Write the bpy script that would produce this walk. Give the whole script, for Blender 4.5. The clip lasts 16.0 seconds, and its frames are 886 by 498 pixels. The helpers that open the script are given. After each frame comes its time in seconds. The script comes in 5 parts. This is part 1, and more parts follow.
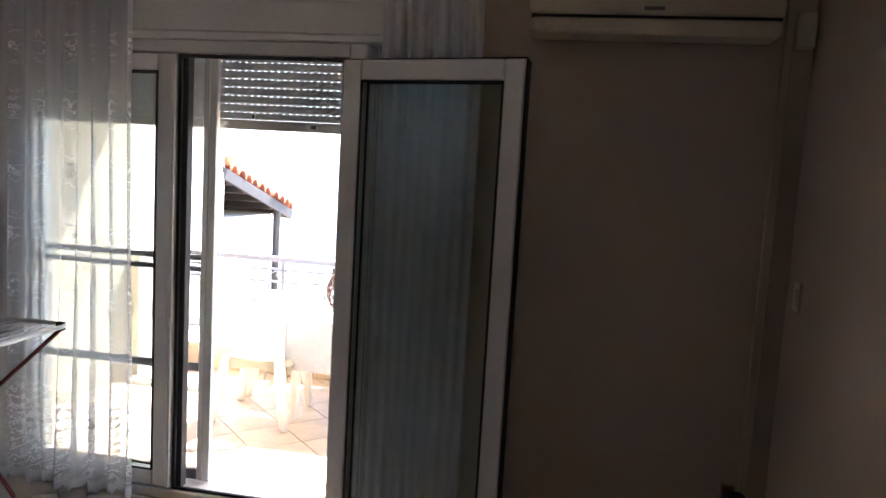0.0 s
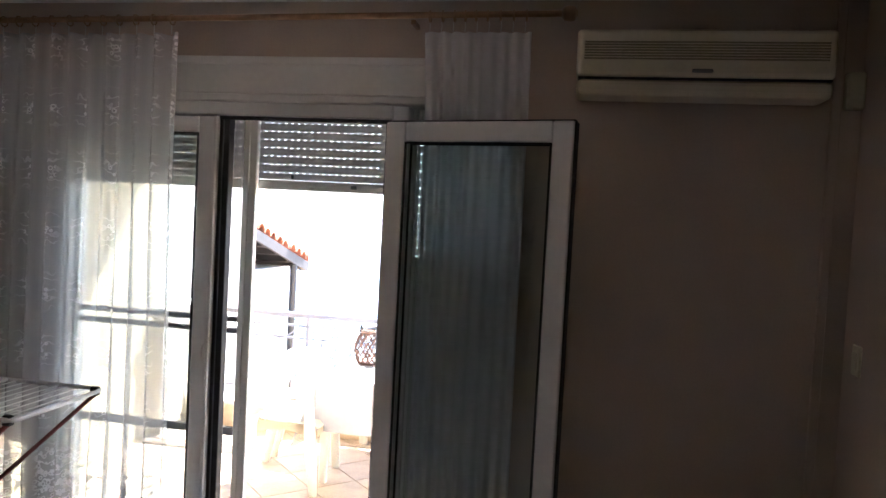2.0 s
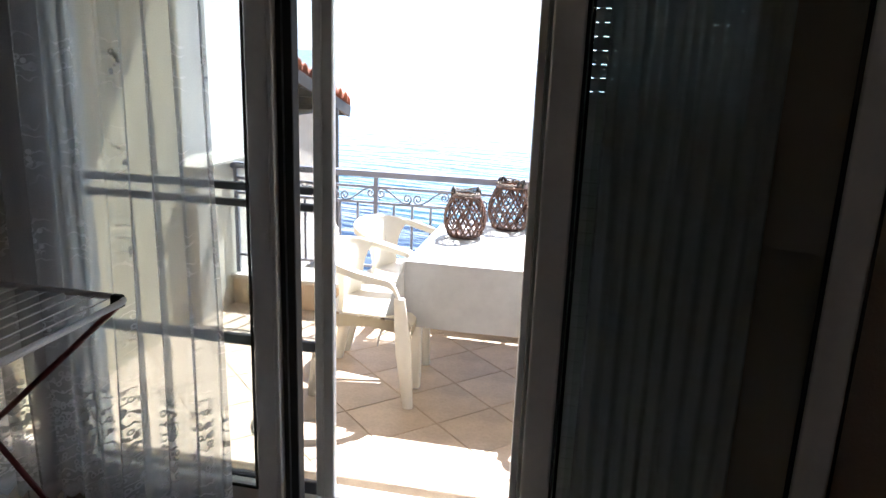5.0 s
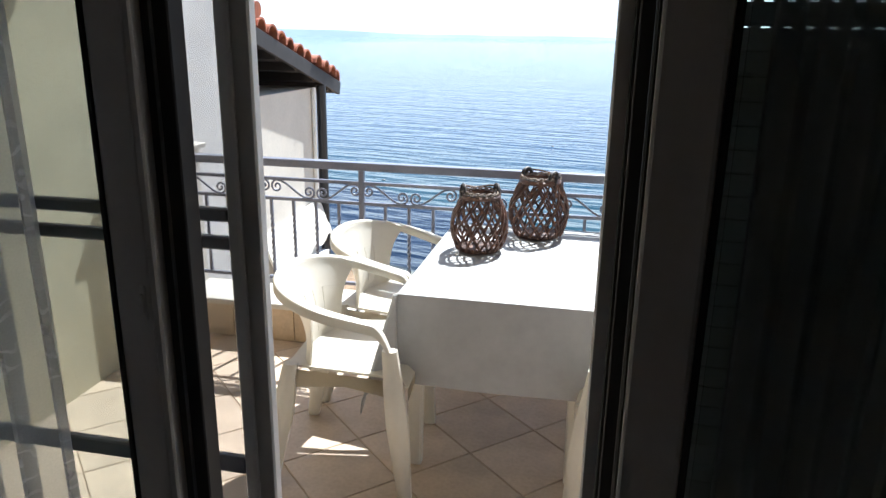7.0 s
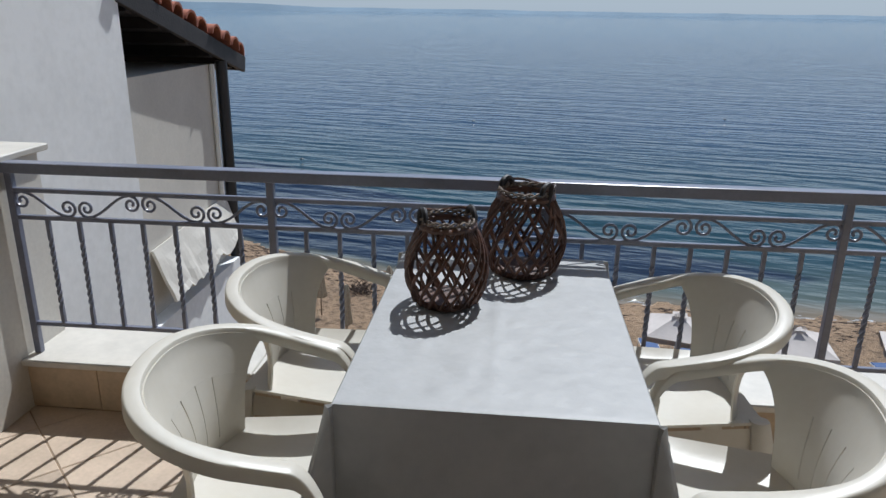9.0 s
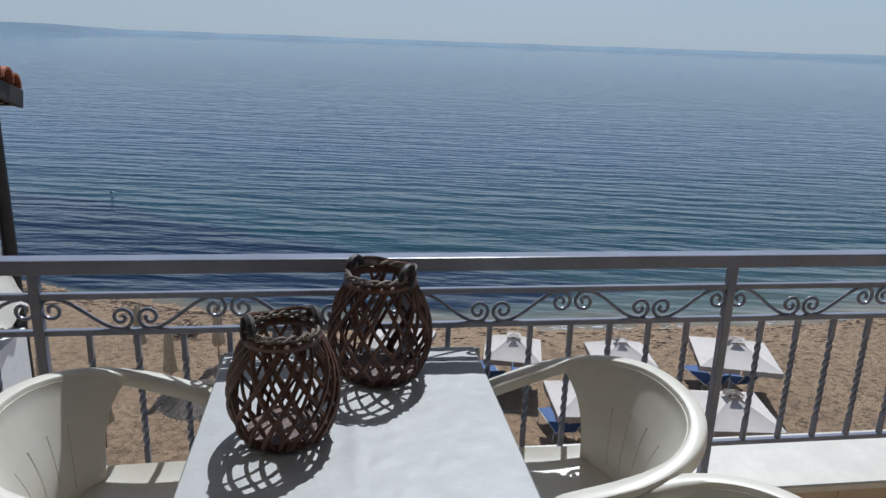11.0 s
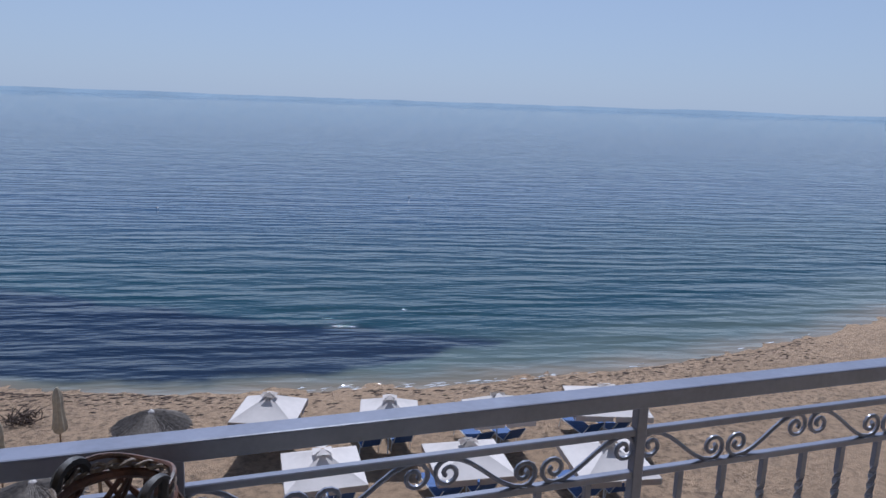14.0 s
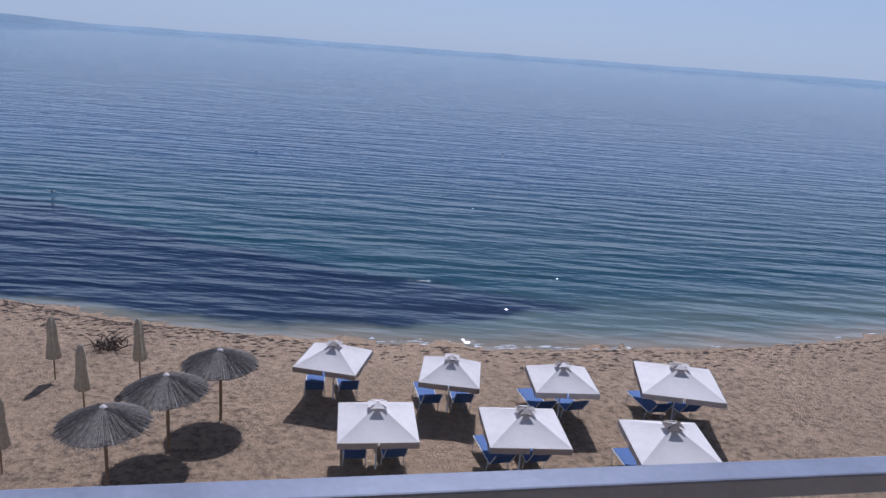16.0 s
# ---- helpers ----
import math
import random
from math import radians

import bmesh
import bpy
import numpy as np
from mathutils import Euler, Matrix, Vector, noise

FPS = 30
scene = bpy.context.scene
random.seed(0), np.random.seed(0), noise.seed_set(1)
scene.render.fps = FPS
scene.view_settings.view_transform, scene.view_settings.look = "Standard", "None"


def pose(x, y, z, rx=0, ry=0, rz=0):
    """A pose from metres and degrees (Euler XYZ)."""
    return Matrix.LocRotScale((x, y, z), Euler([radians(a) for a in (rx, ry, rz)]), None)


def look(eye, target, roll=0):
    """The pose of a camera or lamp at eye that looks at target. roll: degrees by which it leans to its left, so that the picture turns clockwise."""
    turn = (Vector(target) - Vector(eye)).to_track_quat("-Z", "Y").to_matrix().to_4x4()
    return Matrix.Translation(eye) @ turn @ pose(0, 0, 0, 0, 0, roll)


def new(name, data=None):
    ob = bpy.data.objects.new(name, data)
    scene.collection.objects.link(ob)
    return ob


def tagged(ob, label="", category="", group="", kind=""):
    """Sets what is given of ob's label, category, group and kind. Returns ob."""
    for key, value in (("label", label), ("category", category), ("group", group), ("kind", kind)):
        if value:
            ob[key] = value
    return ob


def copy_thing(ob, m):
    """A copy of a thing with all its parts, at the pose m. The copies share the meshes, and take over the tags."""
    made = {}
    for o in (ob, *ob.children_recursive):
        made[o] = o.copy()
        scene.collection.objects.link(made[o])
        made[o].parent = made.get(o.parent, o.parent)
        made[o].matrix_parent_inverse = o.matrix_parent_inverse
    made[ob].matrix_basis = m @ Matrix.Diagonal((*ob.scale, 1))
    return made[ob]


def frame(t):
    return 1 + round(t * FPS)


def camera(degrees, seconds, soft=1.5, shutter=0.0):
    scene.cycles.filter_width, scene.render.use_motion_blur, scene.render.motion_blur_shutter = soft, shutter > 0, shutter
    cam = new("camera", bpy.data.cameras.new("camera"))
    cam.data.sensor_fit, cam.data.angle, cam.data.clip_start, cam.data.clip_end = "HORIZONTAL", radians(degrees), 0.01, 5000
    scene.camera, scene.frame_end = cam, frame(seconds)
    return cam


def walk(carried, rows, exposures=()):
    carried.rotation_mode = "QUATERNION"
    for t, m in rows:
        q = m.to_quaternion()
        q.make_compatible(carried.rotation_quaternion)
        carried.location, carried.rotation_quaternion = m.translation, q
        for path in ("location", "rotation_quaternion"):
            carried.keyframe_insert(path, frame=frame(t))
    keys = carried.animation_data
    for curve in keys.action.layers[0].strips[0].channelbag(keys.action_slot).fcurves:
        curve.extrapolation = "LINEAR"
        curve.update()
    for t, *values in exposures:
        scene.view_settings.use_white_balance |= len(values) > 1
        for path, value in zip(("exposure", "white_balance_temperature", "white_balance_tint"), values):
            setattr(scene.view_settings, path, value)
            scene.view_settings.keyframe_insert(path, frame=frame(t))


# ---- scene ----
cam = camera(63.2, 16.0)
PATH = [
    (0, (1.915, -3.21, 1.711), (1.565, -1.252, 1.502), 3.3),
    (0.5, (1.839, -3.193, 1.736), (1.544, -1.22, 1.598), 2.3),
    (1, (1.762, -3.19, 1.758), (1.471, -1.213, 1.677), 3.1),
    (1.5, (1.73, -3.198, 1.769), (1.385, -1.228, 1.735), 2.3),
    (2, (1.72, -3.195, 1.764), (1.355, -1.23, 1.683), 3.0),
    (2.5, (1.651, -3.173, 1.723), (1.141, -1.256, 1.472), 3.4),
    (3, (1.557, -2.967, 1.672), (0.87, -1.126, 1.297), 2.6),
    (3.5, (1.486, -2.738, 1.668), (0.83, -0.9, 1.229), 3.6),
    (4, (1.253, -2.496, 1.653), (0.733, -0.63, 1.157), 2.5),
    (4.5, (1.058, -2.336, 1.668), (0.66, -0.445, 1.152), 1.5),
    (5, (0.99, -2.14, 1.664), (0.611, -0.244, 1.154), 2.1),
    (7.5, (0.708, -0.884, 1.544), (0.323, 0.993, 0.971), 0.5),
    (8, (0.623, -0.639, 1.538), (0.382, 1.27, 0.995), 0.3),
    (8.5, (0.55, -0.433, 1.529), (0.395, 1.466, 0.922), 0.7),
    (9, (0.517, -0.235, 1.504), (0.341, 1.655, 0.875), 0.9),
    (9.5, (0.522, -0.074, 1.503), (0.366, 1.8, 0.821), 2.5),
    (10, (0.492, 0.061, 1.526), (0.652, 1.976, 0.97), 0.8),
    (10.2, (0.467, 0.097, 1.525), (0.727, 2.004, 0.98), 1.1),
    (12.5, (0.541, 0.575, 1.558), (0.849, 2.466, 0.984), 3.1),
    (13, (0.604, 0.698, 1.557), (1.08, 2.581, 1.077), 3.0),
    (13.5, (0.617, 0.76, 1.58), (1.33, 2.59, 1.203), 3.3),
    (14, (0.706, 0.831, 1.565), (1.334, 2.688, 1.167), 2.0),
    (14.5, (0.926, 0.886, 1.541), (1.309, 2.799, 1.102), 3.6),
    (15, (1.098, 0.896, 1.561), (1.43, 2.81, 1.083), 4.1),
    (15.5, (1.232, 1.003, 1.585), (1.543, 2.919, 1.103), 4.8),
    (16, (1.479, 1.138, 1.606), (1.854, 3.03, 1.076), 4.2),
]
EXPOSURES = [(0.0, 4.2, 5850, 14), (2.2, 4.4, 5850, 14), (3.0, 4.1, 5800, 13), (4.0, 3.35, 5750, 11), (5.0, 2.7, 5750, 10), (7.5, 1.1, 5750, 7), (8.0, 0.65, 5700, 8),
             (8.5, 0.2, 5650, 8), (9.0, -0.1, 5600, 8), (10.2, -0.22, 5550, 7), (12.5, 0.08, 5600, 8), (13.2, 0.0, 5450, 10), (14.5, -0.14, 5080, 16), (16.0, -0.1, 5120, 18)]
walk(cam, [(t, look(eye, target, roll)) for t, eye, target, roll in PATH], EXPOSURES)

# ---- light ----
SUN_WAY = Vector((0.19, 0.672, 1.0)).normalized()          # towards the sun
sun = new("sun", bpy.data.lights.new("sun", "SUN"))
sun.data.energy, sun.data.angle, sun.data.color = 5.0, radians(0.53), (1.0, 0.95, 0.87)
sun.matrix_world = look(SUN_WAY * 40, (0, 0, 0))
world = bpy.data.worlds.new("sky")
scene.world = world
world.use_nodes = True
wn = world.node_tree
sky = wn.nodes.new("ShaderNodeTexSky")
sky.sky_type, sky.sun_disc = "NISHITA", False
sky.sun_elevation, sky.sun_rotation = math.asin(SUN_WAY.z), math.atan2(SUN_WAY.x, SUN_WAY.y)
sky.altitude, sky.air_density, sky.dust_density, sky.ozone_density = 20, 0.8, 1.0, 3.0
haze = wn.nodes.new("ShaderNodeMix")
haze.data_type = "RGBA"
haze.inputs[7].default_value = (5.9, 6.5, 6.9, 1)
way = wn.nodes.new("ShaderNodeTexCoord")
split = wn.nodes.new("ShaderNodeSeparateXYZ")
height = wn.nodes.new("ShaderNodeMapRange")               # haze thins out from the horizon upwards
height.inputs[1].default_value, height.inputs[2].default_value = 0.0, 0.55
height.inputs[3].default_value, height.inputs[4].default_value = 0.85, 0.12
wn.links.new(way.outputs["Generated"], split.inputs[0])
wn.links.new(split.outputs[2], height.inputs[0])
wn.links.new(height.outputs[0], haze.inputs[0])
wn.links.new(sky.outputs[0], haze.inputs[6])
wn.links.new(haze.outputs[2], wn.nodes["Background"].inputs[0])
wn.nodes["Background"].inputs[1].default_value = 0.08

# ---- materials ----
MATS = {}


def mat(name, col, rough=0.6, var=0.12, scale=6.0, bump=0.15, grain=60.0, metal=0.0, spec=0.5, rand=0.0, tint=None):
    """A surface with large stains, fine grain and relief."""
    if name in MATS:
        return MATS[name]
    m = bpy.data.materials.new(name)
    m.use_nodes = True
    nt, b = m.node_tree, m.node_tree.nodes["Principled BSDF"]
    co = nt.nodes.new("ShaderNodeTexCoord")
    big = nt.nodes.new("ShaderNodeTexNoise")
    big.inputs["Scale"].default_value, big.inputs["Detail"].default_value = scale, 5
    fine = nt.nodes.new("ShaderNodeTexNoise")
    fine.inputs["Scale"].default_value, fine.inputs["Detail"].default_value = grain, 3
    for n in (big, fine):
        nt.links.new(co.outputs["Object"], n.inputs["Vector"])
    mix = nt.nodes.new("ShaderNodeMix")
    mix.data_type = "RGBA"
    c2 = tint or tuple(c * (1 - 2.2 * var) for c in col)
    mix.inputs[6].default_value, mix.inputs[7].default_value = (*col, 1), (*c2, 1)
    ramp = nt.nodes.new("ShaderNodeMapRange")
    ramp.inputs[1].default_value, ramp.inputs[2].default_value = 0.38, 0.72
    add = nt.nodes.new("ShaderNodeMath")
    add.operation, add.inputs[1].default_value = "MULTIPLY_ADD", 0.35
    nt.links.new(fine.outputs[0], add.inputs[0])
    sub = nt.nodes.new("ShaderNodeMath")
    sub.operation, sub.inputs[1].default_value = "MULTIPLY", 0.75
    nt.links.new(big.outputs[0], sub.inputs[0])
    nt.links.new(sub.outputs[0], add.inputs[2])
    nt.links.new(add.outputs[0], ramp.inputs[0])
    nt.links.new(ramp.outputs[0], mix.inputs[0])
    out = mix.outputs[2]
    if rand:
        info = nt.nodes.new("ShaderNodeObjectInfo")
        hsv = nt.nodes.new("ShaderNodeHueSaturation")
        mr = nt.nodes.new("ShaderNodeMapRange")
        mr.inputs[3].default_value, mr.inputs[4].default_value = 1 - rand, 1 + rand
        nt.links.new(info.outputs["Random"], mr.inputs[0])
        nt.links.new(mr.outputs[0], hsv.inputs["Value"])
        nt.links.new(out, hsv.inputs["Color"])
        out = hsv.outputs[0]
    nt.links.new(out, b.inputs["Base Color"])
    b.inputs["Roughness"].default_value, b.inputs["Metallic"].default_value = rough, metal
    b.inputs["Specular IOR Level"].default_value = spec
    if bump:
        bp = nt.nodes.new("ShaderNodeBump")
        bp.inputs["Strength"].default_value, bp.inputs["Distance"].default_value = bump, 0.004
        nt.links.new(fine.outputs[0], bp.inputs["Height"])
        nt.links.new(bp.outputs[0], b.inputs["Normal"])
    MATS[name] = m
    return m


def glass_mat():
    m = bpy.data.materials.new("window_glass")
    m.use_nodes = True
    b = m.node_tree.nodes["Principled BSDF"]
    b.inputs["Base Color"].default_value = (0.86, 0.93, 0.9, 1)
    b.inputs["Roughness"].default_value, b.inputs["IOR"].default_value = 0.01, 1.5
    b.inputs["Transmission Weight"].default_value = 1.0
    return m


def screen_mat(name, col, opacity, wires=0.0):
    """Fine net: part open, part thread, with threads in two ways."""
    m = bpy.data.materials.new(name)
    m.use_nodes = True
    nt = m.node_tree
    nt.nodes.remove(nt.nodes["Principled BSDF"])
    out = nt.nodes["Material Output"]
    tr, df, mx = nt.nodes.new("ShaderNodeBsdfTransparent"), nt.nodes.new("ShaderNodeBsdfDiffuse"), nt.nodes.new("ShaderNodeMixShader")
    df.inputs[0].default_value = (*col, 1)
    co, wv = nt.nodes.new("ShaderNodeTexCoord"), nt.nodes.new("ShaderNodeTexNoise")
    wv.inputs["Scale"].default_value = 9
    nt.links.new(co.outputs["Object"], wv.inputs["Vector"])
    mr = nt.nodes.new("ShaderNodeMapRange")
    mr.inputs[3].default_value, mr.inputs[4].default_value = opacity - 0.06, opacity + 0.06
    nt.links.new(wv.outputs[0], mr.inputs[0])
    nt.links.new(mr.outputs[0], mx.inputs[0])
    nt.links.new(tr.outputs[0], mx.inputs[1])
    nt.links.new(df.outputs[0], mx.inputs[2])
    nt.links.new(mx.outputs[0], out.inputs[0])
    return m


def lace_mat(name, flowers, base):
    """Sheer net with columns of embroidered flowers and a dense flowered hem."""
    m = bpy.data.materials.new(name)
    m.use_nodes = True
    nt = m.node_tree
    nt.nodes.remove(nt.nodes["Principled BSDF"])
    N, L = nt.nodes.new, nt.links.new

    def mth(op, a, b=None, c=None):
        n = N("ShaderNodeMath")
        n.operation = op
        for i, v in enumerate((a, b, c)):
            if v is None:
                continue
            if isinstance(v, (int, float)):
                n.inputs[i].default_value = v
            else:
                L(v, n.inputs[i])
        return n.outputs[0]

    def step(v, lo, hi):
        n = N("ShaderNodeMapRange")
        n.interpolation_type = "SMOOTHSTEP"
        L(v, n.inputs[0])
        n.inputs[1].default_value, n.inputs[2].default_value = lo, hi
        return n.outputs[0]

    uv = N("ShaderNodeUVMap")
    sep = N("ShaderNodeSeparateXYZ")
    L(uv.outputs[0], sep.inputs[0])
    u, v = sep.outputs[0], sep.outputs[1]
    flow = N("ShaderNodeTexVoronoi")
    flow.inputs["Scale"].default_value = 34
    L(uv.outputs[0], flow.inputs["Vector"])
    curl = N("ShaderNodeTexWave")
    curl.wave_type = "RINGS"
    curl.inputs["Scale"].default_value, curl.inputs["Distortion"].default_value = 7.0, 6.0
    curl.inputs["Detail"].default_value, curl.inputs["Detail Scale"].default_value = 1.0, 3.0
    L(uv.outputs[0], curl.inputs["Vector"])
    petals = step(mth("ABSOLUTE", mth("SUBTRACT", flow.outputs["Distance"], 0.3)), 0.13, 0.05)
    lines = step(curl.outputs[0], 0.86, 0.97)
    # sprigs stand in columns, offset from row to row
    col_u = mth("ABSOLUTE", mth("SUBTRACT", mth("FRACT", mth("MULTIPLY", u, 4.2)), 0.5))
    row_v = mth("ABSOLUTE", mth("SUBTRACT", mth("FRACT", mth("MULTIPLY", v, 3.4)), 0.5))
    sprig = mth("MULTIPLY", step(col_u, 0.3, 0.12), step(row_v, 0.42, 0.15))
    hem = step(v, 0.62, 0.42)
    bloom = mth("MULTIPLY", step(col_u, 0.16, 0.08), step(row_v, 0.2, 0.1))
    leafy = mth("MULTIPLY", step(col_u, 0.46, 0.3), hem)
    sprigs = mth("MAXIMUM", mth("MAXIMUM", mth("MULTIPLY", petals, bloom), mth("MULTIPLY", lines, mth("MULTIPLY", sprig, 0.5))), mth("MULTIPLY", mth("MAXIMUM", petals, lines), leafy))
    edge = step(v, 0.13, 0.08)
    fine = N("ShaderNodeTexNoise")
    fine.inputs["Scale"].default_value = 220
    L(uv.outputs[0], fine.inputs["Vector"])
    net = mth("MULTIPLY_ADD", fine.outputs[0], 0.12, base)
    dens = mth("MINIMUM", mth("MAXIMUM", mth("MULTIPLY_ADD", sprigs, flowers, net), mth("MULTIPLY", edge, 0.85)), 0.95)
    tr, df, tl = N("ShaderNodeBsdfTransparent"), N("ShaderNodeBsdfDiffuse"), N("ShaderNodeBsdfTranslucent")
    df.inputs[0].default_value, tl.inputs[0].default_value = (0.88, 0.88, 0.9, 1), (0.88, 0.88, 0.9, 1)
    m1, m2 = N("ShaderNodeMixShader"), N("ShaderNodeMixShader")
    L(mth("MULTIPLY_ADD", sprigs, -0.45, 0.5), m1.inputs[0])
    L(df.outputs[0], m1.inputs[1]); L(tl.outputs[0], m1.inputs[2])
    L(dens, m2.inputs[0]); L(tr.outputs[0], m2.inputs[1]); L(m1.outputs[0], m2.inputs[2])
    L(m2.outputs[0], nt.nodes["Material Output"].inputs[0])
    return m


WALL_IN = mat("room_plaster", (0.56, 0.46, 0.392), 0.85, 0.06, 2.0, 0.25, 90)
CEIL = mat("ceiling_paint", (0.83, 0.81, 0.77), 0.9, 0.05, 2.0, 0.15, 80)
PVC = mat("white_pvc", (0.78, 0.77, 0.75), 0.35, 0.05, 3.0, 0.03, 40)
RUBBER = mat("black_gasket", (0.02, 0.02, 0.02), 0.6, 0.1, 8, 0.05)
TILE_IN = mat("room_tile", (0.66, 0.57, 0.47), 0.18, 0.1, 5, 0.04, 45, rand=0.06)
TILE_OUT = mat("balcony_tile", (0.57, 0.45, 0.34), 0.45, 0.12, 7, 0.12, 70, rand=0.07)
GROUT = mat("grout", (0.28, 0.23, 0.18), 0.9, 0.15, 9, 0.4, 120)
GROUT_OUT = mat("balcony_grout", (0.4, 0.3, 0.21), 0.9, 0.15, 9, 0.4, 120)
SKIRT = mat("skirting_tile", (0.6, 0.46, 0.31), 0.4, 0.12, 9, 0.1, 60, rand=0.05)
MARBLE = mat("white_marble", (0.64, 0.6, 0.53), 0.4, 0.08, 7, 0.05, 40)
STUCCO = mat("white_stucco", (0.87, 0.865, 0.85), 0.9, 0.1, 1.1, 0.12, 22, tint=(0.72, 0.715, 0.7))
CREAM = mat("cream_render", (0.62, 0.56, 0.41), 0.9, 0.08, 2.2, 0.5, 60)
BEIGE = mat("beige_render", (0.66, 0.62, 0.55), 0.9, 0.08, 2.0, 0.15, 60)
IRON = mat("grey_painted_iron", (0.2, 0.21, 0.27), 0.3, 0.12, 9, 0.1, 70)
PLASTIC = mat("white_plastic", (0.72, 0.69, 0.62), 0.38, 0.05, 5, 0.08, 50, tint=(0.66, 0.62, 0.54))
CLOTH = mat("grey_oilcloth", (0.4, 0.398, 0.396), 0.5, 0.05, 14, 0.3, 42, spec=0.35)
WICKER = mat("brown_wicker", (0.14, 0.062, 0.036), 0.5, 0.25, 30, 0.5, 140, tint=(0.035, 0.016, 0.01))
ROPE = mat("pale_braid", (0.3, 0.24, 0.19), 0.7, 0.3, 60, 0.8, 160, tint=(0.05, 0.03, 0.02))
DARKWOOD = mat("dark_stained_wood", (0.035, 0.028, 0.026), 0.6, 0.2, 12, 0.4, 60)
TERRA = mat("terracotta", (0.42, 0.13, 0.06), 0.75, 0.25, 10, 0.5, 60, tint=(0.28, 0.1, 0.06), rand=0.2)
BLACKPIPE = mat("black_pipe", (0.02, 0.02, 0.024), 0.4, 0.15, 6, 0.1)
SAND = mat("sand", (0.5, 0.335, 0.2), 0.95, 0.22, 0.35, 1.0, 3.2, tint=(0.42, 0.28, 0.165))
nt_ = SAND.node_tree
bs_ = nt_.nodes["Principled BSDF"]
old_ = bs_.inputs["Base Color"].links[0].from_socket
co_ = nt_.nodes.new("ShaderNodeTexCoord")
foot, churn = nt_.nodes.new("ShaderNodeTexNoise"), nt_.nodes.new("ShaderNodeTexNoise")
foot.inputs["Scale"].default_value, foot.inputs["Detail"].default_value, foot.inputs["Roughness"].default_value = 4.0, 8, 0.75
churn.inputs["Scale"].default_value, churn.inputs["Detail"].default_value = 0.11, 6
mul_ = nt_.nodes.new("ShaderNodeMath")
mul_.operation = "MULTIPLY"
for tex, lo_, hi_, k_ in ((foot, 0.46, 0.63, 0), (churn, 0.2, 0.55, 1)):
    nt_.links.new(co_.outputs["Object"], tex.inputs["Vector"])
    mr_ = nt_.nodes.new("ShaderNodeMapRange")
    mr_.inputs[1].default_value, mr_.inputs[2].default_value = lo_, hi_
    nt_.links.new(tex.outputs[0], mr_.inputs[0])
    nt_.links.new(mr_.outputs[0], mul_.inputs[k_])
# shade of the trampled dents put into the sand colour as dark blotches
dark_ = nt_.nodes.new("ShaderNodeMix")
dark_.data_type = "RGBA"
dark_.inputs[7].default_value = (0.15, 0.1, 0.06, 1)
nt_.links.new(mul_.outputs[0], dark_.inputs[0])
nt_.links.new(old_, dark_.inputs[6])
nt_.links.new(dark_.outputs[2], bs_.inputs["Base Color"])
for n_ in nt_.nodes:
    if n_.type == "BUMP":
        n_.inputs["Distance"].default_value = 0.32
        nt_.links.new(foot.outputs[0], n_.inputs["Height"])
CANVAS = mat("white_canvas", (0.6, 0.535, 0.485), 0.85, 0.05, 4, 0.3, 60)
FOLDED = mat("beige_canvas", (0.5, 0.42, 0.3), 0.9, 0.15, 8, 0.4, 60)
THATCH = mat("straw_thatch", (0.26, 0.22, 0.18), 0.95, 0.3, 14, 0.9, 50, tint=(0.1, 0.085, 0.075))
POLE = mat("wooden_pole", (0.3, 0.2, 0.12), 0.8, 0.2, 10, 0.4)
METAL = mat("white_metal", (0.7, 0.7, 0.7), 0.35, 0.08, 8, 0.05)
BLUE = mat("blue_canvas", (0.045, 0.1, 0.26), 0.75, 0.15, 9, 0.3, 80)
RED = mat("red_painted_tube", (0.22, 0.035, 0.035), 0.35, 0.15, 9, 0.05)
WOOD = mat("brown_varnished_wood", (0.17, 0.075, 0.035), 0.35, 0.25, 9, 0.15, 40)
RODWOOD = mat("light_wood", (0.4, 0.23, 0.12), 0.4, 0.2, 9, 0.1, 50)
BLACKFAB = mat("black_fabric", (0.015, 0.016, 0.02), 0.9, 0.2, 20, 0.3)
ACWHITE = mat("aged_white_plastic", (0.68, 0.62, 0.48), 0.45, 0.06, 4, 0.03)
GREYPL = mat("grey_plastic", (0.2, 0.2, 0.21), 0.5, 0.1, 6, 0.05)
LEAF = mat("green_leaf", (0.13, 0.22, 0.04), 0.5, 0.3, 9, 0.2, tint=(0.06, 0.12, 0.02))
PETAL = mat("red_petal", (0.5, 0.03, 0.03), 0.6, 0.2, 9, 0.1)
DRIFT = mat("driftwood", (0.12, 0.08, 0.06), 0.95, 0.3, 9, 0.6)
ALU = mat("grey_shutter", (0.72, 0.72, 0.7), 0.5, 0.06, 5, 0.03)


def let_light_through(material, col, share):
    """Thin plastic: a share of the light passes and is scattered."""
    nt = material.node_tree
    tl, mx = nt.nodes.new("ShaderNodeBsdfTranslucent"), nt.nodes.new("ShaderNodeMixShader")
    tl.inputs[0].default_value, mx.inputs[0].default_value = (*col, 1), share
    nt.links.new(nt.nodes["Principled BSDF"].outputs[0], mx.inputs[1])
    nt.links.new(tl.outputs[0], mx.inputs[2])
    nt.links.new(mx.outputs[0], nt.nodes["Material Output"].inputs[0])


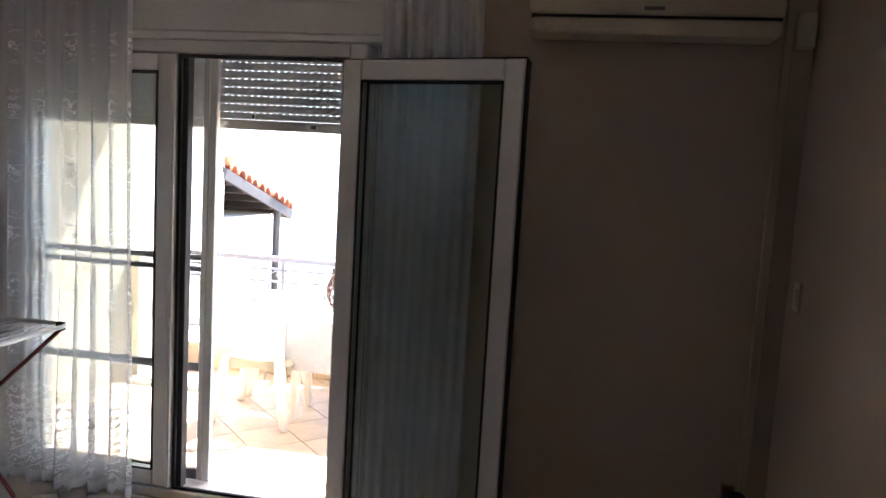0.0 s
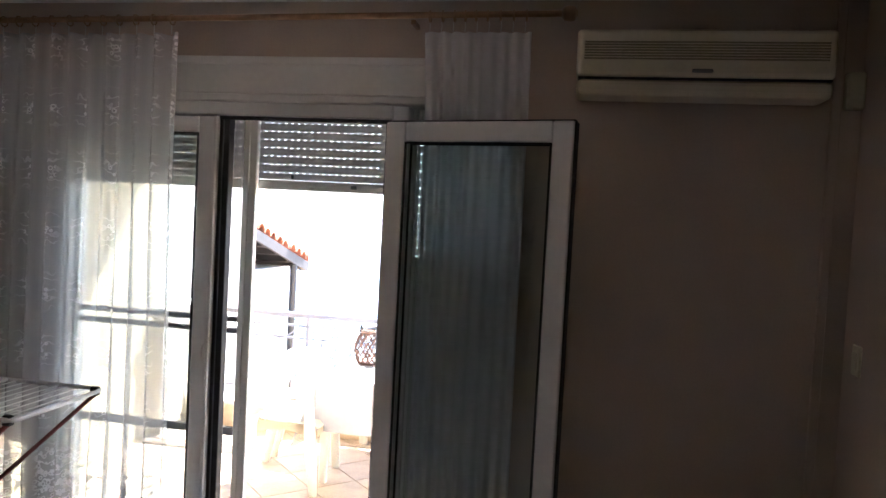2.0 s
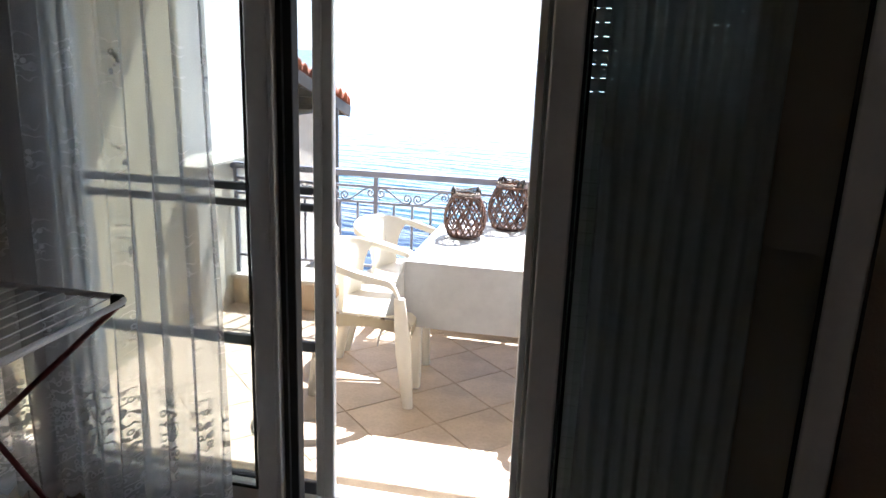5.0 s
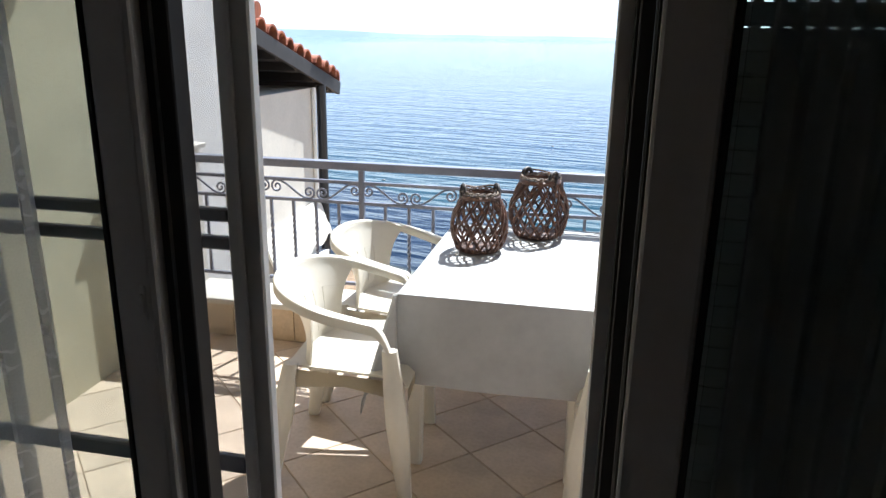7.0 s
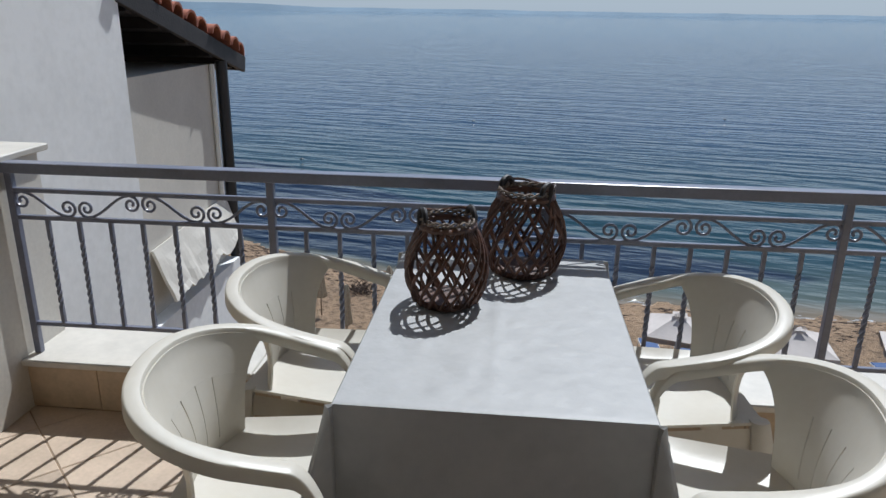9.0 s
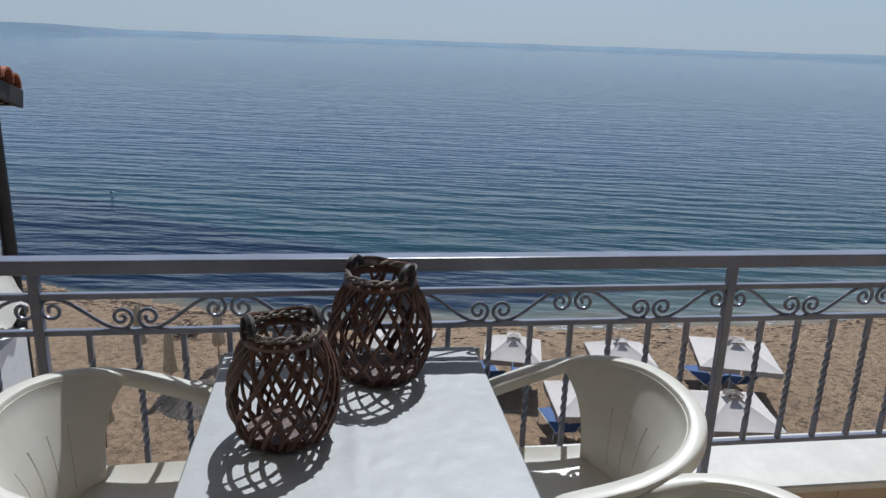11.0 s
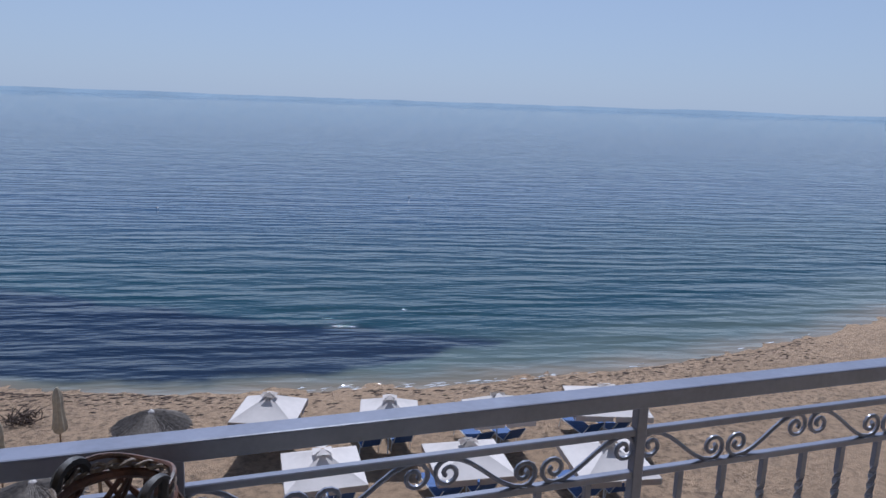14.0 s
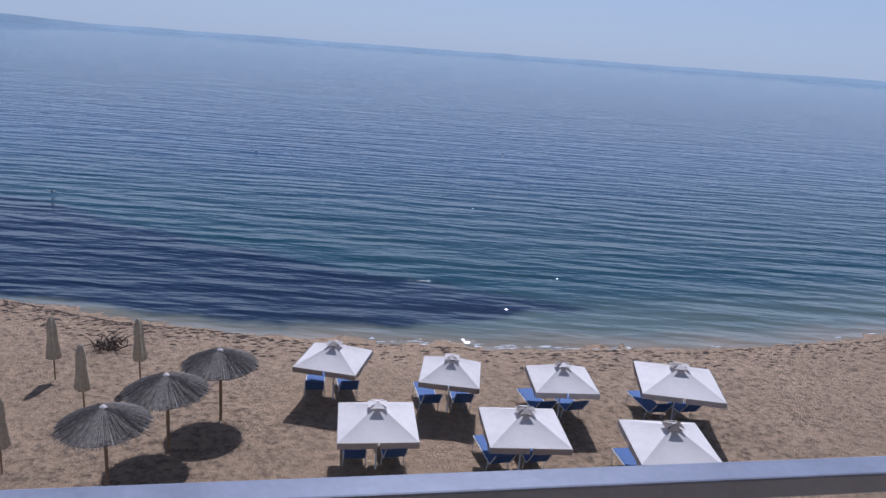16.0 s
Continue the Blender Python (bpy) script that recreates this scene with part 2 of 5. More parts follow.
let_light_through(ALU, (0.7, 0.7, 0.68), 0.1)
let_light_through(PLASTIC, (0.8, 0.74, 0.62), 0.22)
GLASS, LACE, SHEER = glass_mat(), lace_mat("lace", 0.5, 0.46), lace_mat("sheer_net", 0.03, 0.82)
NET = screen_mat("insect_net", (0.3, 0.29, 0.25), 0.3)


def plaid_mat():
    m = bpy.data.materials.new("plaid_fabric")
    m.use_nodes = True
    nt, b = m.node_tree, m.node_tree.nodes["Principled BSDF"]
    co = nt.nodes.new("ShaderNodeTexCoord")
    prev = None
    for axis, sc in (("X", 7.0), ("Y", 7.0)):
        w = nt.nodes.new("ShaderNodeTexWave")
        w.bands_direction, w.inputs["Scale"].default_value = axis, sc
        nt.links.new(co.outputs["Object"], w.inputs["Vector"])
        r = nt.nodes.new("ShaderNodeValToRGB")
        r.color_ramp.elements[0].position, r.color_ramp.elements[1].position = 0.9, 0.97
        r.color_ramp.elements[0].color, r.color_ramp.elements[1].color = (0.02, 0.025, 0.045, 1), (0.16, 0.16, 0.18, 1)
        nt.links.new(w.outputs[0], r.inputs[0])
        if prev is None:
            prev = r.outputs[0]
        else:
            mx = nt.nodes.new("ShaderNodeMix")
            mx.data_type, mx.blend_type = "RGBA", "ADD"
            mx.inputs[0].default_value = 1
            nt.links.new(prev, mx.inputs[6]); nt.links.new(r.outputs[0], mx.inputs[7])
            prev = mx.outputs[2]
    nt.links.new(prev, b.inputs["Base Color"])
    b.inputs["Roughness"].default_value = 0.9
    return m


PLAID = plaid_mat()


def sea_mat():
    """Water: sandy at the edge, dark weed beds inshore, teal, then deep blue, with haze put into the far colour; wind
    ripples as relief.
    """
    m = bpy.data.materials.new("sea_water")
    m.use_nodes = True
    nt, b = m.node_tree, m.node_tree.nodes["Principled BSDF"]
    N, L = nt.nodes.new, nt.links.new

    def mth(op, a, bb=None, c=None):
        n = N("ShaderNodeMath")
        n.operation = op
        for i, v in enumerate((a, bb, c)):
            if v is None:
                continue
            if isinstance(v, (int, float)):
                n.inputs[i].default_value = v
            else:
                L(v, n.inputs[i])
        return n.outputs[0]

    def step(v, lo, hi):
        n = N("ShaderNodeMapRange")
        n.interpolation_type = "SMOOTHSTEP"
        L(v, n.inputs[0])
        n.inputs[1].default_value, n.inputs[2].default_value = lo, hi
        return n.outputs[0]

    def blend(f, c1, c2):
        n = N("ShaderNodeMix")
        n.data_type = "RGBA"
        L(f, n.inputs[0])
        for i, c in ((6, c1), (7, c2)):
            if isinstance(c, tuple):
                n.inputs[i].default_value = (*c, 1)
            else:
                L(c, n.inputs[i])
        return n.outputs[2]

    co = N("ShaderNodeTexCoord")
    sep = N("ShaderNodeSeparateXYZ")
    L(co.outputs["Object"], sep.inputs[0])
    x, y = sep.outputs[0], sep.outputs[1]
    wob = N("ShaderNodeTexNoise")
    wob.inputs["Scale"].default_value, wob.inputs["Detail"].default_value = 0.28, 5
    L(co.outputs["Object"], wob.inputs["Vector"])
    n0 = mth("SUBTRACT", wob.outputs[0], 0.5)
    dx = mth("SUBTRACT", x, 14.0)
    shore = mth("MULTIPLY_ADD", mth("MINIMUM", mth("MULTIPLY", dx, dx), 900.0), 0.0075, 25.9)
    d = mth("MULTIPLY_ADD", n0, 3.0, mth("SUBTRACT", y, shore))
    left = mth("SUBTRACT", 16.0, x)
    hi = mth("MULTIPLY_ADD", left, 0.42, 5.4)
    lo = mth("MAXIMUM", mth("MULTIPLY_ADD", left, -0.33, 5.4), 1.6)
    weed = mth("MULTIPLY", step(mth("SUBTRACT", hi, d), -0.3, 1.6), step(mth("SUBTRACT", d, lo), -0.2, 0.9))
    weed = mth("MULTIPLY", weed, step(x, -40.0, -18.0))
    weed = mth("MULTIPLY", weed, step(left, -0.5, 2.5))
    pat = N("ShaderNodeTexNoise")
    pat.inputs["Scale"].default_value, pat.inputs["Detail"].default_value = 0.02, 3
    L(co.outputs["Object"], pat.inputs["Vector"])
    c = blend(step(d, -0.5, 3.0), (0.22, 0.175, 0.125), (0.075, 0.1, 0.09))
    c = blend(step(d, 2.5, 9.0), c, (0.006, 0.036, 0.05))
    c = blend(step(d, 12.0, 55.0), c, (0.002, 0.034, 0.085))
    # far water lightened in its base colour to stand in for distance haze
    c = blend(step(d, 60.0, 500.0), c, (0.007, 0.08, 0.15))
    c = blend(mth("MULTIPLY", weed, 0.93), c, (0.001, 0.009, 0.03))
    c = blend(mth("MULTIPLY", step(pat.outputs[0], 0.5, 0.7), 0.35), c, (0.004, 0.022, 0.045))
    L(c, b.inputs["Base Color"])
    b.inputs["Roughness"].default_value, b.inputs["IOR"].default_value = 0.03, 1.33
    b.inputs["Specular IOR Level"].default_value = 0.32
    mp = N("ShaderNodeMapping")
    mp.vector_type = "TEXTURE"
    mp.inputs["Rotation"].default_value = (0, 0, radians(-11))
    mp.inputs["Scale"].default_value = (3.2, 1.0, 1.0)
    L(co.outputs["Object"], mp.inputs["Vector"])
    h = None
    for sc, amp in ((0.09, 0.8), (0.42, 1.3), (1.1, 0.52), (2.4, 0.2), (5.0, 0.05)):
        t = N("ShaderNodeTexNoise")
        t.inputs["Scale"].default_value, t.inputs["Detail"].default_value = sc, 2
        L(mp.outputs[0], t.inputs["Vector"])
        v = mth("MULTIPLY", t.outputs[0], amp)
        h = v if h is None else mth("ADD", h, v)
    wv = N("ShaderNodeTexWave")
    wv.bands_direction = "Y"
    for key, val in (("Scale", 0.17), ("Distortion", 7.0), ("Detail", 2.0), ("Detail Scale", 1.6)):
        wv.inputs[key].default_value = val
    L(mp.outputs[0], wv.inputs["Vector"])
    h = mth("ADD", h, mth("MULTIPLY", wv.outputs["Fac"], 0.15))
    bp = N("ShaderNodeBump")
    bp.inputs["Strength"].default_value, bp.inputs["Distance"].default_value = 1.0, 0.32
    L(h, bp.inputs["Height"])
    L(bp.outputs[0], b.inputs["Normal"])
    return m


SEA = sea_mat()


# ---- mesh helpers ----
def finish(name, bm, material, smooth=False):
    me = bpy.data.meshes.new(name)
    bmesh.ops.recalc_face_normals(bm, faces=bm.faces)
    for f in bm.faces:
        f.smooth = smooth
    bm.to_mesh(me)
    bm.free()
    if smooth:
        me.set_sharp_from_angle(angle=radians(40))
    me.materials.append(material)
    return me


def part(name, bm, material, parent=None, label="", smooth=False):
    ob = new(name, finish(name, bm, material, smooth))
    ob.parent = parent
    return tagged(ob, label)


def thing(name, label, category, m=None, group="", kind=""):
    ob = tagged(new(name), label, category, group, kind)
    ob.matrix_world = m or Matrix()
    return ob


def box(bm, x0, x1, y0, y1, z0, z1, bev=0.0, m=None, seg=1):
    """Adds a box, with its edges rounded by bev."""
    t = bmesh.new()
    bmesh.ops.create_cube(t, size=1)
    bmesh.ops.scale(t, vec=(x1 - x0, y1 - y0, z1 - z0), verts=t.verts)
    bmesh.ops.translate(t, vec=((x0 + x1) / 2, (y0 + y1) / 2, (z0 + z1) / 2), verts=t.verts)
    if bev:
        bmesh.ops.bevel(t, geom=t.edges[:], offset=bev, segments=seg, affect="EDGES", profile=0.5)
    if m:
        bmesh.ops.transform(t, matrix=m, verts=t.verts)
    merge(bm, t)
    return bm


def merge(bm, t):
    vs = {v: bm.verts.new(v.co) for v in t.verts}
    for f in t.faces:
        try:
            bm.faces.new([vs[v] for v in f.verts])
        except ValueError:
            pass
    t.free()


def boxbm(*a, **k):
    return box(bmesh.new(), *a, **k)


def tube(bm, pts, r, sides=6, closed=False, flat=1.0):
    """A tube through the points; r may be a number or a list."""
    pts = [Vector(p) for p in pts]
    n = len(pts)
    rings = []
    side = None
    for i, p in enumerate(pts):
        a = pts[(i - 1) % n] if closed or i else p
        b = pts[(i + 1) % n] if closed or i < n - 1 else p
        d = (b - a).normalized()
        if side is None:
            side = d.orthogonal().normalized()
        side = (side - d * side.dot(d)).normalized()
        up = d.cross(side)
        rr = r[i] if isinstance(r, (list, tuple)) else r
        rings.append([bm.verts.new(p + (side * math.cos(2 * math.pi * k / sides) + up * math.sin(2 * math.pi * k / sides) * flat) * rr) for k in range(sides)])
    for i in range(n if closed else n - 1):
        A, B = rings[i], rings[(i + 1) % n]
        for k in range(sides):
            bm.faces.new((A[k], A[(k + 1) % sides], B[(k + 1) % sides], B[k]))
    if not closed:
        bm.faces.new(rings[0][::-1])
        bm.faces.new(rings[-1])
    return bm


def lathe(bm, prof, seg=16, at=(0, 0, 0)):
    rings = [[bm.verts.new((at[0] + r * math.cos(2 * math.pi * k / seg), at[1] + r * math.sin(2 * math.pi * k / seg), at[2] + z)) for k in range(seg)] for r, z in prof]
    for A, B in zip(rings, rings[1:]):
        for k in range(seg):
            bm.faces.new((A[k], A[(k + 1) % seg], B[(k + 1) % seg], B[k]))
    bm.faces.new(rings[0][::-1])
    bm.faces.new(rings[-1])
    return bm


def sheet(bm, fn, nu, nv, thick=0.0, uv=None):
    """A grid surface fn(u, v), u and v from 0 to 1."""
    vs = [[bm.verts.new(fn(i / nu, j / nv)) for j in range(nv + 1)] for i in range(nu + 1)]
    fs = []
    for i in range(nu):
        for j in range(nv):
            fs.append(bm.faces.new((vs[i][j], vs[i + 1][j], vs[i + 1][j + 1], vs[i][j + 1])))
    if thick:
        bmesh.ops.recalc_face_normals(bm, faces=bm.faces)
        bmesh.ops.solidify(bm, geom=fs, thickness=thick)
    return bm


def clip_poly(poly, x0, x1, y0, y1):
    for axis, lim, sign in ((0, x0, 1), (0, x1, -1), (1, y0, 1), (1, y1, -1)):
        out = []
        for i, p in enumerate(poly):
            q = poly[(i + 1) % len(poly)]
            a, b = (p[axis] - lim) * sign, (q[axis] - lim) * sign
            if a >= 0:
                out.append(p)
            if (a > 0) != (b > 0) and a != b:
                f = a / (a - b)
                out.append((p[0] + (q[0] - p[0]) * f, p[1] + (q[1] - p[1]) * f))
        poly = out
        if len(poly) < 3:
            return []
    return poly


def prism(poly, z0, z1, bev=0.003):
    """A slab of that outline with a small chamfer round its top."""
    n = len(poly)
    cx, cy = sum(p[0] for p in poly) / n, sum(p[1] for p in poly) / n
    bm = bmesh.new()
    lo = [bm.verts.new((x, y, z0)) for x, y in poly]
    mid = [bm.verts.new((x, y, z1 - bev)) for x, y in poly]
    top = []
    for x, y in poly:
        d = math.hypot(x - cx, y - cy) or 1
        f = max(0.0, 1 - bev * 1.4 / d)
        top.append(bm.verts.new((cx + (x - cx) * f, cy + (y - cy) * f, z1)))
    for A, B in ((lo, mid), (mid, top)):
        for k in range(n):
            bm.faces.new((A[k], A[(k + 1) % n], B[(k + 1) % n], B[k]))
    bm.faces.new(top)
    return bm


def diagonal_tiles(parent, material, x0, x1, y0, y1, z0, z1, side, origin, gap=0.004):
    """Square tiles laid at 45 degrees; whole tiles share one mesh, cut ones have their own."""
    h = side / math.sqrt(2)
    r = (side - gap) / math.sqrt(2)
    whole = None
    for i in range(-60, 61):
        for j in range(-60, 61):
            cx, cy = origin[0] + (i + j) * h, origin[1] + (i - j) * h
            if cx < x0 - h or cx > x1 + h or cy < y0 - h or cy > y1 + h:
                continue
            poly = [(cx + r, cy), (cx, cy + r), (cx - r, cy), (cx, cy - r)]
            if cx - r > x0 and cx + r < x1 and cy - r > y0 and cy + r < y1:
                if whole is None:
                    whole = finish("tile", prism([(p[0] - cx, p[1] - cy) for p in poly], z0, z1), material)
                ob = new("tile", whole)
                ob.location = (cx, cy, 0)
                ob.parent = parent
            else:
                cut = clip_poly(poly, x0, x1, y0, y1)
                if cut:
                    part("tile", prism(cut, z0, z1), material, parent)


# ---- the room ----
XL, XR, YB, ZC = -1.46, 2.82, -5.6, 2.765
DOOR_L, DOOR_R, WALL_T = -0.95, 0.95, 0.22
SIDE_L, SIDE_R = -1.29, 1.45                               # outer edges of the two shuttered side lights


def structure(name, bm, material, label, category):
    return tagged(part(name, bm, material), label, category, kind="structure")


w = bmesh.new()
box(w, XL - 0.2, SIDE_L, 0, WALL_T, 0, ZC)
box(w, SIDE_R, XR + 0.2, 0, WALL_T, 0, ZC)
box(w, SIDE_L, SIDE_R, 0, WALL_T, 2.475, ZC)
for side_a, side_b in ((SIDE_L, DOOR_L), (DOOR_R, SIDE_R)):
    box(w, side_a, side_b, 0.001, WALL_T, 0, 0.06)
structure("wall_door", w, WALL_IN, "beige plastered wall round the balcony door", "wall")
structure("wall_left", boxbm(XL - 0.2, XL, YB, 0, 0, ZC), WALL_IN, "beige plastered side wall of the room", "wall")
structure("wall_right", boxbm(XR, XR + 0.2, YB, 0, 0, ZC), WALL_IN, "beige plastered side wall with a switch", "wall")
structure("wall_back", boxbm(XL - 0.2, XR + 0.2, YB - 0.2, YB, 0, ZC), WALL_IN, "plain beige plastered rear wall", "wall")
structure("ceiling", boxbm(XL - 0.2, XR + 0.2, YB - 0.2, WALL_T, ZC, ZC + 0.2), CEIL, "white painted room ceiling", "ceiling")
fl = structure("floor", boxbm(XL - 0.2, XR + 0.2, YB - 0.2, WALL_T, -0.2, -0.006), GROUT, "cream ceramic tiles laid diagonally in the room", "floor")
c = bmesh.new()
box(c, XL, XR, -0.05, -0.001, ZC - 0.03, ZC - 0.001, 0.01)
structure("trim", c, CEIL, "white plaster moulding under the ceiling", "moulding")
t = bmesh.new()
box(t, XL, DOOR_L - 0.003, -0.012, -0.001, 0.0, 0.075, 0.003)
box(t, DOOR_R + 0.003, XR, -0.012, -0.001, 0.0, 0.075, 0.003)
structure("baseboard", t, TILE_IN, "cream tile skirting along the door wall", "baseboard")

# outside of the building
f = bmesh.new()
box(f, -1.3, SIDE_L, WALL_T + 0.002, WALL_T + 0.03, 0.03, 3.2)
box(f, SIDE_R, 4.3, WALL_T + 0.002, WALL_T + 0.03, 0.03, 3.2)
box(f, SIDE_L, SIDE_R, WALL_T + 0.002, WALL_T + 0.03, 2.5, 3.2)
structure("wall_facade", f, CREAM, "cream rendered outer wall of the building", "wall")
f = bmesh.new()
box(f, -1.6, 4.6, -6.0, WALL_T, -8.9, -0.21)
box(f, XR + 0.22, 4.5, -6.0, WALL_T, -0.2, 3.2)
structure("wall_building", f, CREAM, "cream rendered body of the building below", "wall")


# ---- balcony door with frame, shutter box, two leaves and insect screen ----
def leaf_parts(parent, x0, x1, z0, z1, y0, y1, st=0.085, stl=None, glass_name="pane"):
    stl = stl or st
    for nm, a in (("stile", (x0, x0 + stl, y0, y1, z0, z1)), ("stile", (x1 - st, x1, y0, y1, z0, z1)),
                  ("rail", (x0 + stl + 0.001, x1 - st - 0.001, y0, y1, z1 - st, z1)), ("rail", (x0 + stl + 0.001, x1 - st - 0.001, y0, y1, z0, z0 + st))):
        part(nm, boxbm(*a, bev=0.008, seg=2), PVC, parent)
    g = bmesh.new()
    gx0, gx1, gz0, gz1 = x0 + stl, x1 - st, z0 + st, z1 - st
    ym = (y0 + y1) / 2
    for side in (y0 - 0.002, y1 - 0.006):
        box(g, gx0, gx0 + 0.008, side, side + 0.008, gz0, gz1)
        box(g, gx1 - 0.008, gx1, side, side + 0.008, gz0, gz1)
        box(g, gx0 + 0.008, gx1 - 0.008, side, side + 0.008, gz0, gz0 + 0.008)
        box(g, gx0 + 0.008, gx1 - 0.008, side, side + 0.008, gz1 - 0.008, gz1)
    part("gasket", g, RUBBER, parent, "black rubber gasket")
    p = part("pane", boxbm(gx0 - 0.01, gx1 + 0.01, ym - 0.004, ym + 0.004, gz0 - 0.01, gz1 + 0.01), GLASS, parent, "clear window glass")
    p.visible_shadow = False


door = thing("door_1", "white plastic double balcony door, one leaf swung open", "door", kind="structure")
fr = bmesh.new()
box(fr, -0.945, -0.868, -0.012, 0.075, 0, 2.27, 0.006)
part("door_frame", fr, PVC, door)
part("door_frame", boxbm(0.868, 0.945, -0.012, 0.075, 0, 2.27, 0.006), PVC, door)
part("door_frame", boxbm(-0.867, 0.867, -0.012, 0.075, 2.205, 2.27, 0.006), PVC, door)
part("door_sill", boxbm(-0.867, 0.867, -0.03, 0.215, 0, 0.05, 0.006), PVC, door)
leaf = bpy.data.objects.new("leaf", None)
scene.collection.objects.link(leaf)
leaf.parent = door
leaf_parts(leaf, -0.862, -0.002, 0.058, 2.2, -0.02, 0.05, 0.08, 0.085)
part("meeting_stile", boxbm(-0.0015, 0.016, -0.03, 0.05, 0.058, 2.2, 0.004), PVC, door)
part("gasket", boxbm(0.0165, 0.07, -0.004, 0.046, 0.058, 2.2, 0.003), RUBBER, door, "black rubber seal of the meeting stile")
part("seal_lip", boxbm(0.036, 0.042, -0.009, -0.0042, 0.058, 2.2, 0.001), GREYPL, door)
part("gasket", boxbm(0.02, 0.86, -0.016, -0.002, 2.185, 2.203, 0.002), RUBBER, door)
part("gasket", boxbm(0.02, 0.86, -0.012, 0.004, 0.051, 0.066, 0.002), RUBBER, door)
part("gasket", boxbm(0.856, 0.867, -0.013, -0.003, 0.058, 2.18, 0.002), RUBBER, door)
leaf2 = bpy.data.objects.new("leaf", None)
scene.collection.objects.link(leaf2)
leaf2.parent = door
leaf2.matrix_world = pose(0.872, -0.02, 0, 0, 0, -12.8)
leaf_parts(leaf2, 0.0, 0.845, 0.06, 2.185, -0.065, 0.0, 0.088, 0.095)
part("gasket", boxbm(0.846, 0.853, -0.06, -0.012, 0.062, 2.18), RUBBER, leaf2)
part("gasket", boxbm(0.004, 0.845, -0.055, -0.015, 2.186, 2.192), RUBBER, leaf2)
for xa, xb, ya, yb, stuff_ in ((0.838, 0.8675, 0.0765, 0.09, RUBBER), (0.85, 0.8675, 0.0905, 0.112, GREYPL), (0.832, 0.8675, 0.1125, 0.134, RUBBER), (0.8615, 0.8675, 0.012, 0.022, RUBBER), (0.8615, 0.8675, 0.045, 0.055, GREYPL)):
    part("seal_strip", boxbm(xa, xb, ya, yb, 0.058, 2.2, 0.002), stuff_, door, "dark seal and guide strip of the jamb")
# seal lines, black also to stand in for shade on the hinge edge
for ya in (-0.058, -0.022):
    part("gasket", boxbm(-0.0045, -0.0005, ya, ya + 0.016, 0.062, 2.18, 0.001), RUBBER, leaf2)
for z in (0.25, 1.95):
    part("hinge", lathe(bmesh.new(), [(0.007, 0), (0.007, 0.07)], 10, (0.868, -0.022, z)), PVC, door)
hb = bmesh.new()
box(hb, -0.026, -0.014, -0.027, -0.021, 1.04, 1.11, 0.002)
box(hb, -0.024, -0.016, -0.034, -0.0265, 1.055, 1.095, 0.002)
part("door_handle", hb, PVC, door, "white plastic door handle")

boxo = thing("shutter_box", "white plastic roller shutter box over the balcony door", "shutter box", kind="structure")
part("panel", boxbm(SIDE_L + 0.005, SIDE_R - 0.005, -0.014, 0.2, 2.31, 2.475, 0.004), PVC, boxo)
part("panel", boxbm(SIDE_L + 0.005, SIDE_R - 0.005, -0.022, 0.03, 2.272, 2.308, 0.006), PVC, boxo)
part("cover_strip", boxbm(SIDE_L - 0.005, SIDE_R + 0.005, -0.024, -0.0145, 2.445, 2.482, 0.004), PVC, boxo)

# roller shutter: slats with rows of light slots
SHUT_Y, SLAT = 0.165, 0.0405
SX0, SX1 = -0.80, 0.80


def slat_mesh(x0, x1, slots=True):
    """One slat of the roller shutter; the slots lie in a row along its upper part."""
    sl = bmesh.new()
    if not slots:
        box(sl, x0, x1, -0.005, 0.005, 0.0, SLAT - 0.004, 0.0015)
        box(sl, x0, x1, -0.003, 0.003, SLAT - 0.006, SLAT + 0.003)
        return finish("slat", sl, ALU)
    box(sl, x0, x1, -0.005, 0.005, 0.0, 0.0325, 0.001)
    box(sl, x0, x1, -0.005, 0.005, 0.035, SLAT, 0.001)
    x = x0
    while x < x1 - 0.05:
        box(sl, x, x + 0.019, -0.0045, 0.0045, 0.03, 0.037)
        x += 0.034
    box(sl, x, x1, -0.0045, 0.0045, 0.03, 0.037)
    return finish("slat", sl, ALU)


def hang_slats(parent, me, z0, z1):
    z = z0
    while z < z1:
        s_ = new("slat", me)
        s_.location = (0, SHUT_Y, z)
        s_.parent = parent
        z += SLAT


